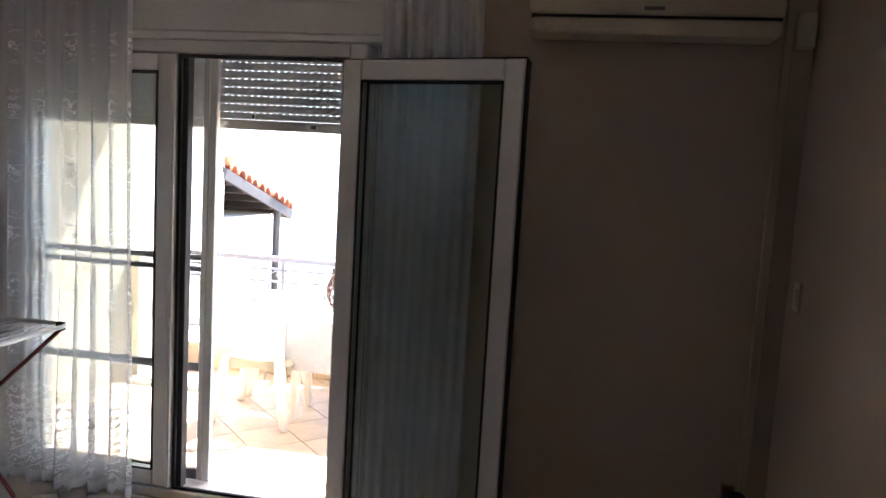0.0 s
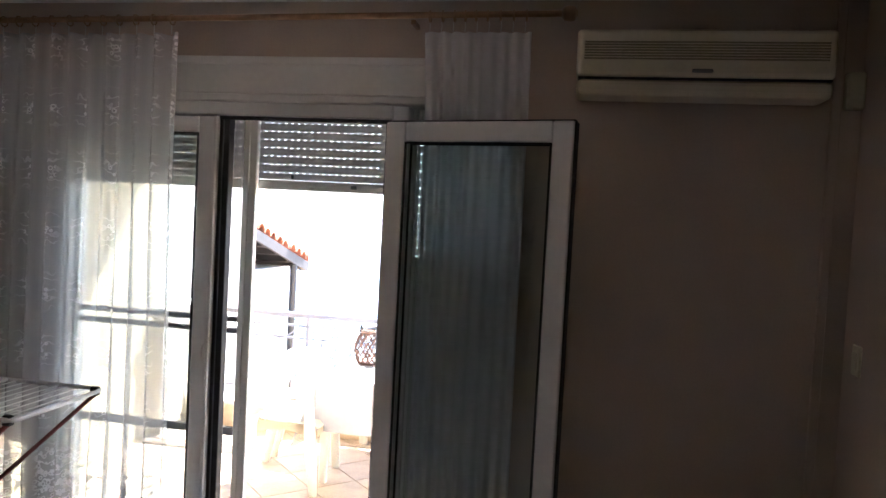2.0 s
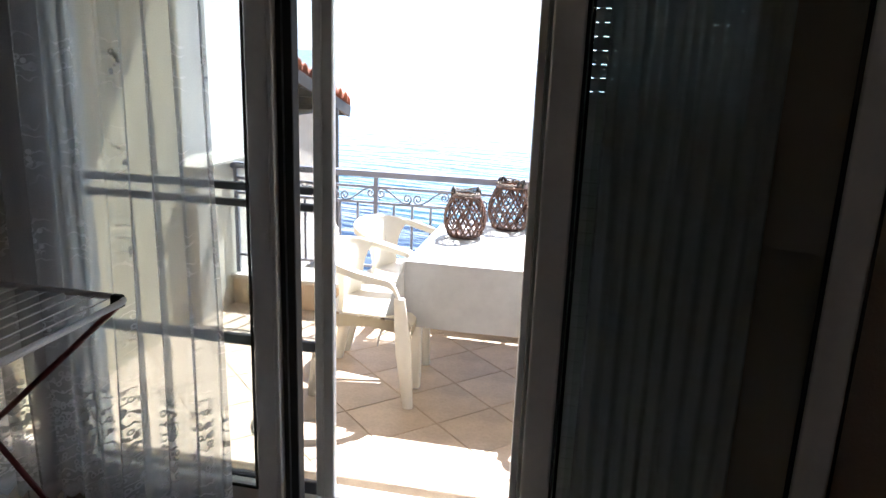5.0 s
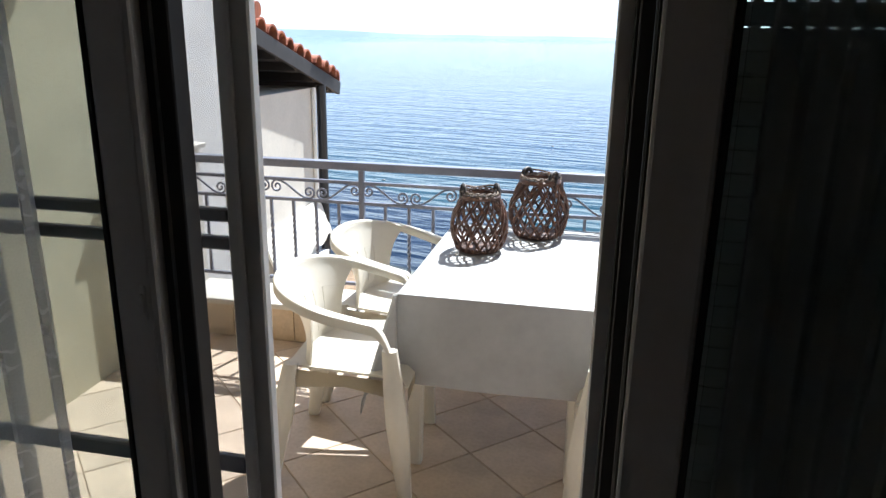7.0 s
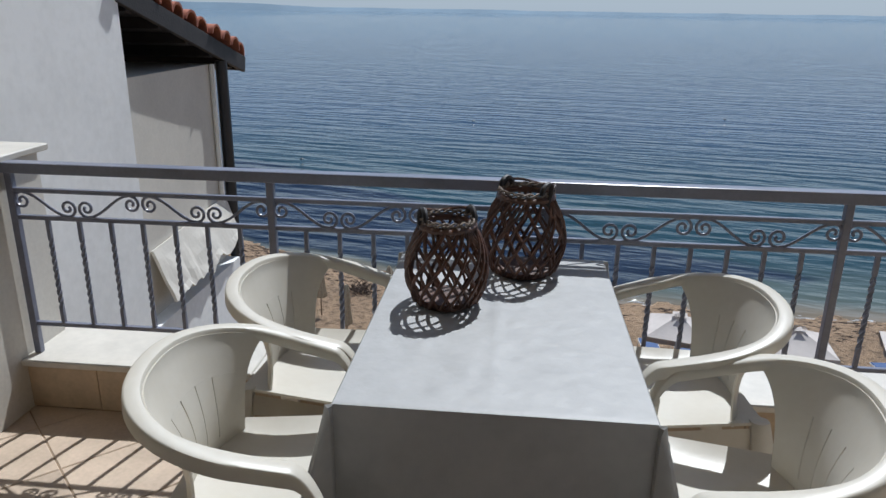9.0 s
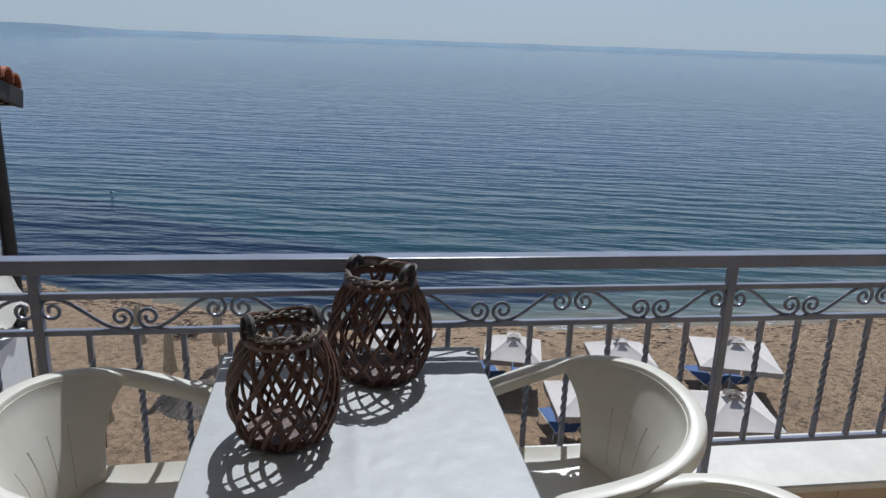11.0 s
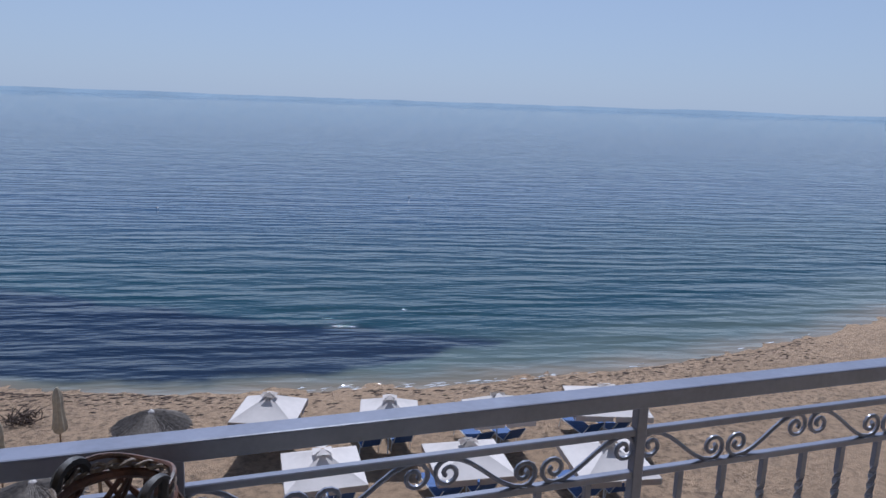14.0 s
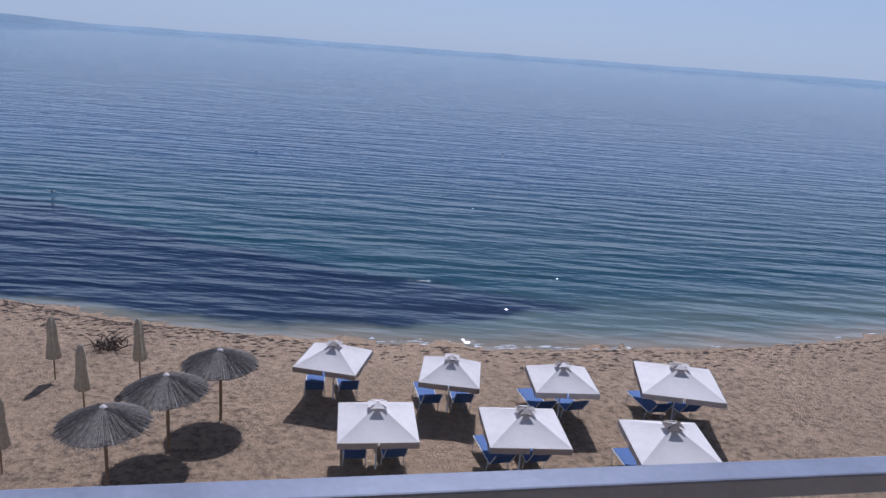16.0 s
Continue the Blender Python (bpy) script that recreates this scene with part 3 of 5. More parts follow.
shut = thing("roller_shutter", "grey roller shutter drawn partly down, rows of light slots", "shutter")
hang_slats(shut, slat_mesh(SX0, SX1), 1.9205, 2.33)
part("bottom_bar", boxbm(SX0, SX1, SHUT_Y - 0.008, SHUT_Y + 0.008, 1.868, 1.9195, 0.004), PVC, shut, "white metal end bar of the shutter")
part("stop_button", lathe(bmesh.new(), [(0.008, 0), (0.008, 0.02)], 8, (0.33, SHUT_Y - 0.01, 1.925)), RUBBER, shut)
part("stop_button", boxbm(0.63, 0.66, SHUT_Y - 0.016, SHUT_Y - 0.0085, 1.885, 1.905, 0.002), GREYPL, shut)
for number, (x0, x1, zs) in enumerate(((SIDE_L, DOOR_L, 1.95), (DOOR_R, SIDE_R, 1.55)), 1):
    win = thing("window_%d" % number, "narrow side light of the balcony door behind a curtain", "window", kind="structure")
    for a in ((x0 + 0.003, x0 + 0.043, 0.062, 2.268), (x1 - 0.043, x1 - 0.003, 0.062, 2.268)) if number == 1 else ((x1 - 0.043, x1 - 0.003, 0.062, 2.268),):
        part("window_frame", boxbm(a[0], a[1], 0.005, 0.07, a[2], a[3], 0.005), PVC, win)
    part("pane", boxbm(x0 + 0.044, x1 - 0.044, 0.03, 0.036, 0.063, 2.268), GLASS, win, "clear window glass").visible_shadow = False
    closed = thing("roller_shutter", "grey roller shutter closed over the side light", "shutter")
    plain = slat_mesh(x0 - 0.004, x1 + 0.004, False)
    hang_slats(closed, plain, zs - 37 * SLAT, zs - 0.01)
    top_row = zs + SLAT * int((2.15 - zs) / SLAT)
    hang_slats(closed, slat_mesh(x0 - 0.004, x1 + 0.004), zs, top_row - 0.01)
    hang_slats(closed, plain, top_row, 2.33)
    part("window_frame", boxbm(x0 + 0.003, x1 - 0.003, 0.004, 0.075, 2.2685, 2.271 + 0.0365, 0.002), PVC, win)
for xa in (-0.949, 0.805):
    tagged(part("shutter_guide", boxbm(xa, xa + 0.144, 0.135, 0.185, 0.052, 2.3, 0.004), PVC), "white shutter guide rail beside the door", "guide rail", kind="structure")

# sliding insect screen parked over the closed leaf
scr = thing("insect_screen", "grey sliding insect screen parked outside the closed leaf", "insect screen")
for a in ((0.089, 0.16, 0.055, 2.3), (-0.862, -0.80, 0.055, 2.3)):
    st = bmesh.new()
    box(st, a[0], a[1], 0.108, 0.138, a[2], a[3], 0.004)
    box(st, a[0] + 0.024, a[0] + 0.034, 0.102, 0.109, a[2], a[3], 0.002)
    part("stile", st, PVC, scr)
for z0, z1 in ((0.055, 0.11), (0.632, 0.672), (1.145, 1.172), (1.203, 1.23), (2.25, 2.3)):
    part("rail", boxbm(-0.799, 0.088, 0.112, 0.134, z0, z1, 0.004), GREYPL, scr)
part("net", boxbm(-0.80, 0.09, 0.1225, 0.1235, 0.11, 2.25), NET, scr, "fine insect net")

# ---- curtains ----
rod = thing("curtain_rod", "wooden curtain rod with ball ends over the door", "curtain rod")
rb = bmesh.new()
tube(rb, [(-1.44, -0.1, 2.62), (1.6, -0.1, 2.655)], 0.014, 10)
part("rod", rb, RODWOOD, rod, smooth=True)
part("finial", lathe(bmesh.new(), [(0.014, 0), (0.03, 0.012), (0.034, 0.035), (0.03, 0.056), (0.012, 0.068)], 12), RODWOOD, rod, smooth=True).matrix_local = pose(1.6, -0.1, 2.655, 0, 90, 0)
for xx in (-1.3, 0.95):
    part("bracket", boxbm(xx, xx + 0.02, -0.1, -0.001, 2.61, 2.63, 0.003), RODWOOD, rod)


def curtain(name, x0, x1, z0, z1, folds, amp, ybase, label, cloth):
    bm = bmesh.new()
    nu, nv = folds * 10, 30
    rnd = random.Random(len(label))
    ph = [rnd.uniform(-0.6, 0.6) for _ in range(folds + 2)]
    am = [rnd.uniform(0.55, 1.25) for _ in range(folds + 2)]
    lay = bm.loops.layers.uv.new("UVMap")
    pts, arc = [], [0.0]

    def at(u, v):
        k = u * folds
        i = int(k)
        f = k - i
        a = (am[i] * (1 - f) + am[i + 1] * f) * amp
        p = ph[i] * (1 - f) + ph[i + 1] * f
        loose = 0.55 + 0.45 * (1 - v)
        y = ybase(v) + a * loose * math.sin(2 * math.pi * k + p) + 0.3 * a * math.sin(5.1 * k + 3 * v)
        z = z0 + (z1 - z0) * v
        if v == 0:
            z += 0.012 * math.sin(26 * k) + 0.01 * math.sin(3 * k)
        x = x0 + (x1 - x0) * (u + 0.012 * math.sin(7 * u + 4 * v) * (1 - v))
        return Vector((x, y, z))

    for i in range(nu):
        arc.append(arc[-1] + (at((i + 1) / nu, 0.5) - at(i / nu, 0.5)).length)
    grid = [[bm.verts.new(at(i / nu, j / nv)) for j in range(nv + 1)] for i in range(nu + 1)]
    for i in range(nu):
        for j in range(nv):
            fc = bm.faces.new((grid[i][j], grid[i + 1][j], grid[i + 1][j + 1], grid[i][j + 1]))
            fc.smooth = True
            for lp, (a, b) in zip(fc.loops, ((i, j), (i + 1, j), (i + 1, j + 1), (i, j + 1))):
                lp[lay].uv = (arc[a], z0 + (z1 - z0) * b / nv)
    top = thing(name, label, "curtain")
    part("cloth", bm, cloth, top, smooth=True)
    for k in range(folds):
        xx = x0 + (x1 - x0) * (k + 0.4) / folds
        ring = bmesh.new()
        zc = 2.62 + (xx + 1.44) / 3.04 * 0.035
        tube(ring, [(xx + 0.006 * math.sin(k), -0.1 + 0.024 * math.cos(2 * math.pi * q / 12), zc - 0.006 + 0.024 * math.sin(2 * math.pi * q / 12)) for q in range(12)], 0.0035, 5, closed=True)
        rg = part("ring", ring, RODWOOD, top, "wooden curtain ring", smooth=True)
        hook = bmesh.new()
        tube(hook, [(xx, -0.1, zc - 0.03), (xx + 0.003, -0.104, zc - 0.05), (xx, -0.1, zc - 0.075)], 0.002, 4)
        part("hook", hook, METAL, rg)


curtain("curtain", -1.40, -0.14, 0.04, 2.56, 14, 0.042, lambda v: -0.105, "sheer white lace curtain with a flowered hem before the closed leaf", LACE)
curtain("curtain", 1.015, 1.48, 0.06, 2.575, 9, 0.017, lambda v: -0.03 - 0.072 * max(0.0, (v - 0.86) / 0.14), "bunched sheer white curtain hanging behind the open leaf", SHEER)

# ---- things on the right of the room ----
ac = thing("air_conditioner", "aged white wall air conditioner above the open leaf", "air conditioner", Matrix.Translation((1.674, 0, 2.305)))
W = 0.985
b = boxbm(0, W, -0.19, -0.001, 0.075, 0.265, 0.018, seg=3)
part("body", b, ACWHITE, ac)
part("lower_body", boxbm(0.004, W - 0.004, -0.182, -0.001, 0.0, 0.066, 0.022, seg=3), ACWHITE, ac)
part("air_outlet", boxbm(0.01, W - 0.01, -0.175, -0.01, 0.066, 0.075), RUBBER, ac, "dark air outlet slot")
for k in range(7):
    part("slat", boxbm(0.03, W - 0.03, -0.1945, -0.188, 0.142 + k * 0.011, 0.148 + k * 0.011, 0.001), mat("grille", (0.3, 0.26, 0.18), 0.6, 0.1), ac, "brown grille slat")
part("emblem", boxbm(W / 2 - 0.04, W / 2 + 0.04, -0.1935, -0.189, 0.092, 0.107, 0.003), GREYPL, ac, "small grey oval emblem")
sb = thing("junction_box", "white plastic junction box on the wall", "junction box")
part("cover", boxbm(2.745, 2.815, -0.05, -0.001, 2.29, 2.44, 0.008), ACWHITE, sb)
sw = thing("light_switch", "white plastic light switch on the wall", "light switch")
part("plate", boxbm(XR - 0.012, XR - 0.001, -0.2, -0.12, 1.24, 1.36, 0.004), ACWHITE, sw)
part("rocker", boxbm(XR - 0.018, XR - 0.0125, -0.185, -0.135, 1.265, 1.335, 0.003), ACWHITE, sw)
du = bmesh.new()
box(du, 2.70, 2.735, -0.03, -0.001, 0.08, 2.73, 0.004)
tagged(part("cable_duct", du, WALL_IN), "painted cable duct running down the wall corner", "cable duct")


# ---- clothes rack ----
def clothes_rack(m):
    r = thing("clothes_rack", "folding clothes rack, white wires on red legs", "clothes rack", m)
    x0, x1, y0, y1, z = -1.44, -0.405, -0.77, -0.21, 0.892
    fr = bmesh.new()
    rad = 0.05
    pts = []
    for cx, cy, a0 in ((x1 - rad, y1 - rad, 0), (x0 + rad, y1 - rad, 90), (x0 + rad, y0 + rad, 180), (x1 - rad, y0 + rad, 270)):
        for k in range(5):
            a = radians(a0 + k * 22.5)
            pts.append((cx + rad * math.cos(a), cy + rad * math.sin(a), z))
    tube(fr, pts, 0.011, 8, closed=True)
    part("top_frame", fr, METAL, r, smooth=True)
    n = 17
    for k in range(n):
        xx = x0 + 0.06 + (x1 - x0 - 0.12) * k / (n - 1)
        if k == 8:
            part("cross_bar", boxbm(xx - 0.014, xx + 0.014, y0 + 0.005, y1 - 0.005, z - 0.006, z + 0.008, 0.004), METAL, r)
            continue
        wb = bmesh.new()
        tube(wb, [(xx, y0 + 0.005, z), (xx, y1 - 0.005, z)], 0.0028, 5)
        part("wire", wb, METAL, r)
    for xt, xf, dy in ((x1 - 0.03, -1.36, 0.0), (x0 + 0.04, -0.65, 0.03)):
        lb = bmesh.new()
        ya, yb = y0 + 0.02 + dy, y1 - 0.02 - dy
        k = 0.08
        sx = 1 if xf < xt else -1
        tube(lb, [(xt, ya, z - 0.02), (xf + sx * k * 0.8, ya, k), (xf + sx * 0.02, ya, 0.025), (xf, ya + 0.02, 0.013), (xf, ya + 0.06, 0.011),
                  (xf, yb - 0.06, 0.011), (xf, yb - 0.02, 0.013), (xf + sx * 0.02, yb, 0.025), (xf + sx * k * 0.8, yb, k), (xt, yb, z - 0.02)], 0.0105, 8)
        part("leg_frame", lb, RED, r, "red painted tube legs", smooth=True)
    for xx, yy in ((x1 - 0.03, y0 + 0.02), (x1 - 0.03, y1 - 0.02), (x0 + 0.04, y0 + 0.05), (x0 + 0.04, y1 - 0.05)):
        part("clip", boxbm(xx - 0.02, xx + 0.02, yy - 0.014, yy + 0.014, z - 0.025, z + 0.016, 0.005), RUBBER, r, "black plastic clip")
    return r


clothes_rack(Matrix())
bag = thing("peg_basket", "small clear plastic basket with clothes pegs on the rack", "basket", Matrix.Translation((-1.34, -0.6, 0.905)))
bb = bmesh.new()
sheet(bb, lambda u, v: Vector(((0.07 + 0.02 * v) * math.cos(2 * math.pi * u) * 1.3, (0.05 + 0.015 * v) * math.sin(2 * math.pi * u), 0.09 * v)), 20, 3, 0.002)
part("wall", bb, ACWHITE, bag)
part("base", boxbm(-0.06, 0.06, -0.035, 0.035, 0, 0.004), ACWHITE, bag)
for k in range(5):
    pb = boxbm(-0.035, 0.035, -0.006, 0.006, -0.004, 0.004, 0.002)
    part("peg", pb, BLUE if k == 0 else RODWOOD, bag, "clothes peg").matrix_local = pose(0.02 * k - 0.04, 0.008 * (k % 3 - 1), 0.035 + 0.012 * k, 20 * k, -25 + 13 * k, 40 * k)


# ---- armchairs of the room ----
def armchair(m, label):
    a = thing("armchair", label, "armchair", m, "armchairs of the room")
    for y in (-0.3, 0.3):
        arm = bmesh.new()
        tube(arm, [(-0.3, y, 0.59), (-0.1, y, 0.61), (0.12, y, 0.615), (0.2, y, 0.6), (0.235, y, 0.55), (0.24, y, 0.45)], [0.028, 0.03, 0.034, 0.036, 0.034, 0.028], 8)
        part("armrest", arm, WOOD, a, "varnished wooden armrest", smooth=True)
        part("leg", boxbm(0.215, 0.265, y - 0.025, y + 0.025, 0, 0.46, 0.006), WOOD, a)
        part("leg", boxbm(-0.36, -0.31, y - 0.025, y + 0.025, 0, 0.61, 0.006), WOOD, a)
        part("back_post", boxbm(-0.05, -0.01, y * 0.93 - 0.012, y * 0.93 + 0.012, 0.33, 0.83, 0.005), WOOD, a)
    part("seat_frame", boxbm(-0.33, 0.25, -0.27, 0.27, 0.27, 0.33, 0.008), WOOD, a)
    part("seat_cushion", boxbm(-0.28, 0.29, -0.265, 0.265, 0.331, 0.455, 0.045, seg=3), PLAID, a, "dark plaid seat cushion", smooth=True)
    bk = boxbm(-0.03, 0.03, -0.268, 0.268, 0.0, 0.38, 0.02, seg=3)
    part("back_cushion", bk, BLACKFAB, a, "black fabric back cushion", smooth=True).matrix_local = pose(-0.03, 0, 0.44, 0, -3, 0)
    return a


ch = armchair(pose(-0.63, -1.45, 0, 0, 0, 2), "wooden armchair with black back and plaid seat by the rack")
ch2 = copy_thing(ch, pose(2.4, -1.27, 0, 0, 0, 180))
tagged(ch2, "wooden armchair with black back cushion near the corner")

# ---- balcony ----
ZB = 0.06
BX0, BX1, PAR_Y = -1.3, 4.2, 2.02
bf = structure("balcony_floor", boxbm(BX0, BX1, WALL_T + 0.03, 2.26, -0.16, ZB - 0.004), GROUT_OUT, "beige tiles laid diagonally on the balcony", "floor")
pp = structure("parapet", boxbm(BX0, BX1, PAR_Y, 2.24, ZB - 0.005, 0.238), BEIGE, "low balcony kerb faced with tan tiles under white slabs", "parapet")
x = BX0
k = 0
while x < BX1 - 0.01:
    x2 = min(x + 0.332, BX1)
    part("tile", boxbm(x + 0.0015, x2 - 0.0015, PAR_Y - 0.012, PAR_Y - 0.0005, ZB, 0.236, 0.002), SKIRT, pp)
    x = x2
x = BX0
while x < BX1 - 0.01:
    x2 = min(x + 0.93, BX1)
    part("cap_slab", boxbm(x + 0.001, x2 - 0.001, PAR_Y - 0.04, 2.28, 0.2385, 0.264, 0.004), MARBLE, pp, "white marble cap slab")
    x = x2
pw = bmesh.new()
box(pw, BX0 - 0.18, BX0, WALL_T + 0.03, 1.62, -0.3, 3.2)
structure("wall_partition", pw, CREAM, "cream rendered partition at the balcony's end", "wall")
pil = structure("pillar", boxbm(BX0 - 0.18, -1.235, 1.621, 2.26, -0.3, 0.985, 0.006), BEIGE, "beige rendered end pillar of the railing", "pillar")
part("cap_slab", boxbm(BX0 - 0.22, -1.215, 1.622, 2.3, 0.9855, 1.01, 0.004), MARBLE, pil, "white marble cap slab")

# unseen slab, added only to shade the room and the door from the sun
structure("slab_above", boxbm(-1.6, 4.6, WALL_T + 0.031, 2.13, 3.0, 3.2), CREAM, "unseen slab added overhead to keep the sun off the room", "slab")

# ---- railing ----
RY, P0, BAY = 2.055, -1.21, 0.929
rail = thing("balcony_railing", "grey wrought-iron balcony railing with scrolls and twisted bars", "railing")
RX1 = P0 + BAY * 5.8
part("handrail", boxbm(P0 - 0.03, RX1, RY - 0.026, RY + 0.026, 0.952, 0.99, 0.004, seg=2), IRON, rail, "flat painted handrail")
for z0, z1 in ((0.882, 0.898), (0.784, 0.8), (0.376, 0.392)):
    part("bar", boxbm(P0, RX1, RY - 0.009, RY + 0.009, z0, z1, 0.002), IRON, rail)
post_me = finish("post", boxbm(-0.0125, 0.0125, -0.0125, 0.0125, 0.265, 0.9515, 0.002), IRON)
for k in range(6):
    p = new("post", post_me)
    p.location, p.parent = (P0 + k * BAY, RY, 0), rail
bal = bmesh.new()
rings = []
for i in range(37):
    z = 0.3925 + (0.7835 - 0.3925) * i / 36
    f = (z - 0.3925) / 0.391
    tw = max(0.0, min(1.0, (f - 0.16) / 0.68)) * 2 * math.pi * 2.25
    rings.append([bal.verts.new((0.0072 * math.cos(tw + q * math.pi / 2 + math.pi / 4) * 1.3, 0.0072 * math.sin(tw + q * math.pi / 2 + math.pi / 4) * 1.3, z)) for q in range(4)])
for A, B in zip(rings, rings[1:]):
    for q in range(4):
        bal.faces.new((A[q], A[(q + 1) % 4], B[(q + 1) % 4], B[q]))
bal_me = finish("baluster", bal, IRON)
for k in range(6):
    for i in range(1, 8):
        xx = P0 + k * BAY + i * BAY / 8
        if xx < RX1 - 0.02:
            o = new("baluster", bal_me)
            o.location, o.parent = (xx, RY, 0), rail


def scroll_mesh():
    """An S scroll from an upper curl on the left to a lower curl on the right."""
    w_, h = BAY / 4, 0.084
    r0, half = 0.031, []
    for i in range(17):            # upper left curl, from its eye outwards, leaving along the top
        a = radians(90 + 500 * (1 - i / 16))
        r = 0.006 + (r0 - 0.006) * i / 16
        half.append((-w_ / 2 + 0.003 + r0 + r * math.cos(a), h / 2 - r0 + r * math.sin(a)))
    xa, za = half[-1]
    stroke = [(xa + (-2 * xa) * f, za * math.cos(math.pi * f)) for f in (0.14, 0.28, 0.42, 0.58, 0.72, 0.86)]
    sm = half + stroke + [(-x, -z) for x, z in half[::-1]]
    bm = bmesh.new()
    tube(bm, [(x, 0, z) for x, z in sm], 0.0052, 6)
    return finish("scroll", bm, IRON, True)


sc_me = scroll_mesh()
for k in range(6):
    for i in range(4):
        xx = P0 + k * BAY + (i + 0.5) * BAY / 4
        if xx > RX1 - 0.1:
            continue
        o = new("scroll", sc_me)
        o.parent = rail
        o.matrix_local = Matrix.Translation((xx, RY, 0.841)) @ Matrix.Diagonal((1 if i % 2 == 0 else -1, 1, 1, 1))

# ---- balcony table, cloth and lanterns ----
TX0, TX1, TY0, TY1, TZ = 0.175, 0.832, 1.045, 2.03, 0.735
tab = thing("plastic_table", "white plastic garden table under an oilcloth", "table")
part("tabletop", boxbm(TX0 + 0.006, TX1 - 0.006, TY0 + 0.006, TY1 - 0.006, TZ - 0.04, TZ - 0.004, 0.008), PLASTIC, tab)
for lx in (TX0 + 0.05, TX1 - 0.05):
    for ly in (TY0 + 0.06, TY1 - 0.07):
        lg = bmesh.new()
        for s0, s1, z0_, z1_ in ((0.024, 0.03, ZB, TZ - 0.041),):
            bmesh.ops.create_cone(lg, cap_ends=True, segments=4, radius1=s0 * 1.3, radius2=s1 * 1.4, depth=z1_ - z0_, matrix=Matrix.Translation((lx, ly, (z0_ + z1_) / 2)) @ Matrix.Rotation(radians(45), 4, "Z"))
        bmesh.ops.bevel(lg, geom=lg.edges[:], offset=0.006, segments=1, affect="EDGES")
        part("leg", lg, PLASTIC, tab)


def cloth_mesh():
    """Oilcloth: flat top, sides that hang with a fold at each corner."""
    bm = bmesh.new()
    hx, hy = (TX1 - TX0) / 2, (TY1 - TY0) / 2
    hang = 0.325
    n = 96
    ax = [-1 + 2 * i / n for i in range(n + 1)]
    L1x, L1y = hx + hang, hy + hang

    def at(a, b):
        x, y = a * L1x, b * L1y
        ox, oy = max(0, abs(x) - hx), max(0, abs(y) - hy)
        sx, sy = (1 if x > 0 else -1), (1 if y > 0 else -1)
        px, py, z = max(-hx, min(hx, x)), max(-hy, min(hy, y)), 0.0
        if ox and oy:
            # corner: the free square folds out into a cone
            ang = math.atan2(oy, ox)
            d = max(ox, oy)
            drop = min(math.hypot(ox, oy), 0.44) * 0.93
            out = 0.105 * math.sin(2 * ang) ** 1.5 * d / hang + 0.03 * math.sin(ang * 6) * d
            px, py = px + sx * (math.cos(ang) ** 2 * 0.018 + out), py + sy * (math.sin(ang) ** 2 * 0.018 + out)
            z = -drop
        elif ox:
            px += sx * (0.004 + 0.05 * ox * (0.3 + 0.35 * math.sin(9 * y + 1)))
            z = -ox
        elif oy:
            py += sy * (0.004 + 0.05 * oy * (0.3 + 0.35 * math.sin(10 * x + 2)))
            z = -oy
        else:
            flat = max(0.0, min(1.0, (hx - abs(x)) / 0.06, (hy - abs(y)) / 0.06))
            z = flat * (0.002 * noise.noise(Vector((x * 9, y * 7, 0))) + 0.005 * abs(noise.noise(Vector((x * 13 + y * 5, y * 24 - x * 6, 3)))) + 0.0022 * noise.noise(Vector((x * 30, y * 60, 5))) + 0.003 * math.exp(-(x / 0.012) ** 2))
        return Vector(((TX0 + TX1) / 2 + px, (TY0 + TY1) / 2 + py, TZ + z))

    xs = sorted(set([-1 + 2 * i / n for i in range(n + 1)] + [hx / L1x, -hx / L1x, hx / L1x * 1.015, -hx / L1x * 1.015]))
    ys = sorted(set([-1 + 2 * i / n for i in range(n + 1)] + [hy / L1y, -hy / L1y, hy / L1y * 1.012, -hy / L1y * 1.012]))
    g = [[bm.verts.new(at(a, b)) for b in ys] for a in xs]
    for i in range(len(xs) - 1):
        for j in range(len(ys) - 1):
            bm.faces.new((g[i][j], g[i + 1][j], g[i + 1][j + 1], g[i][j + 1]))
    return bm


cl = thing("tablecloth", "pale grey oilcloth hanging in folds over the table", "tablecloth")
part("cloth", cloth_mesh(), CLOTH, cl, smooth=True)


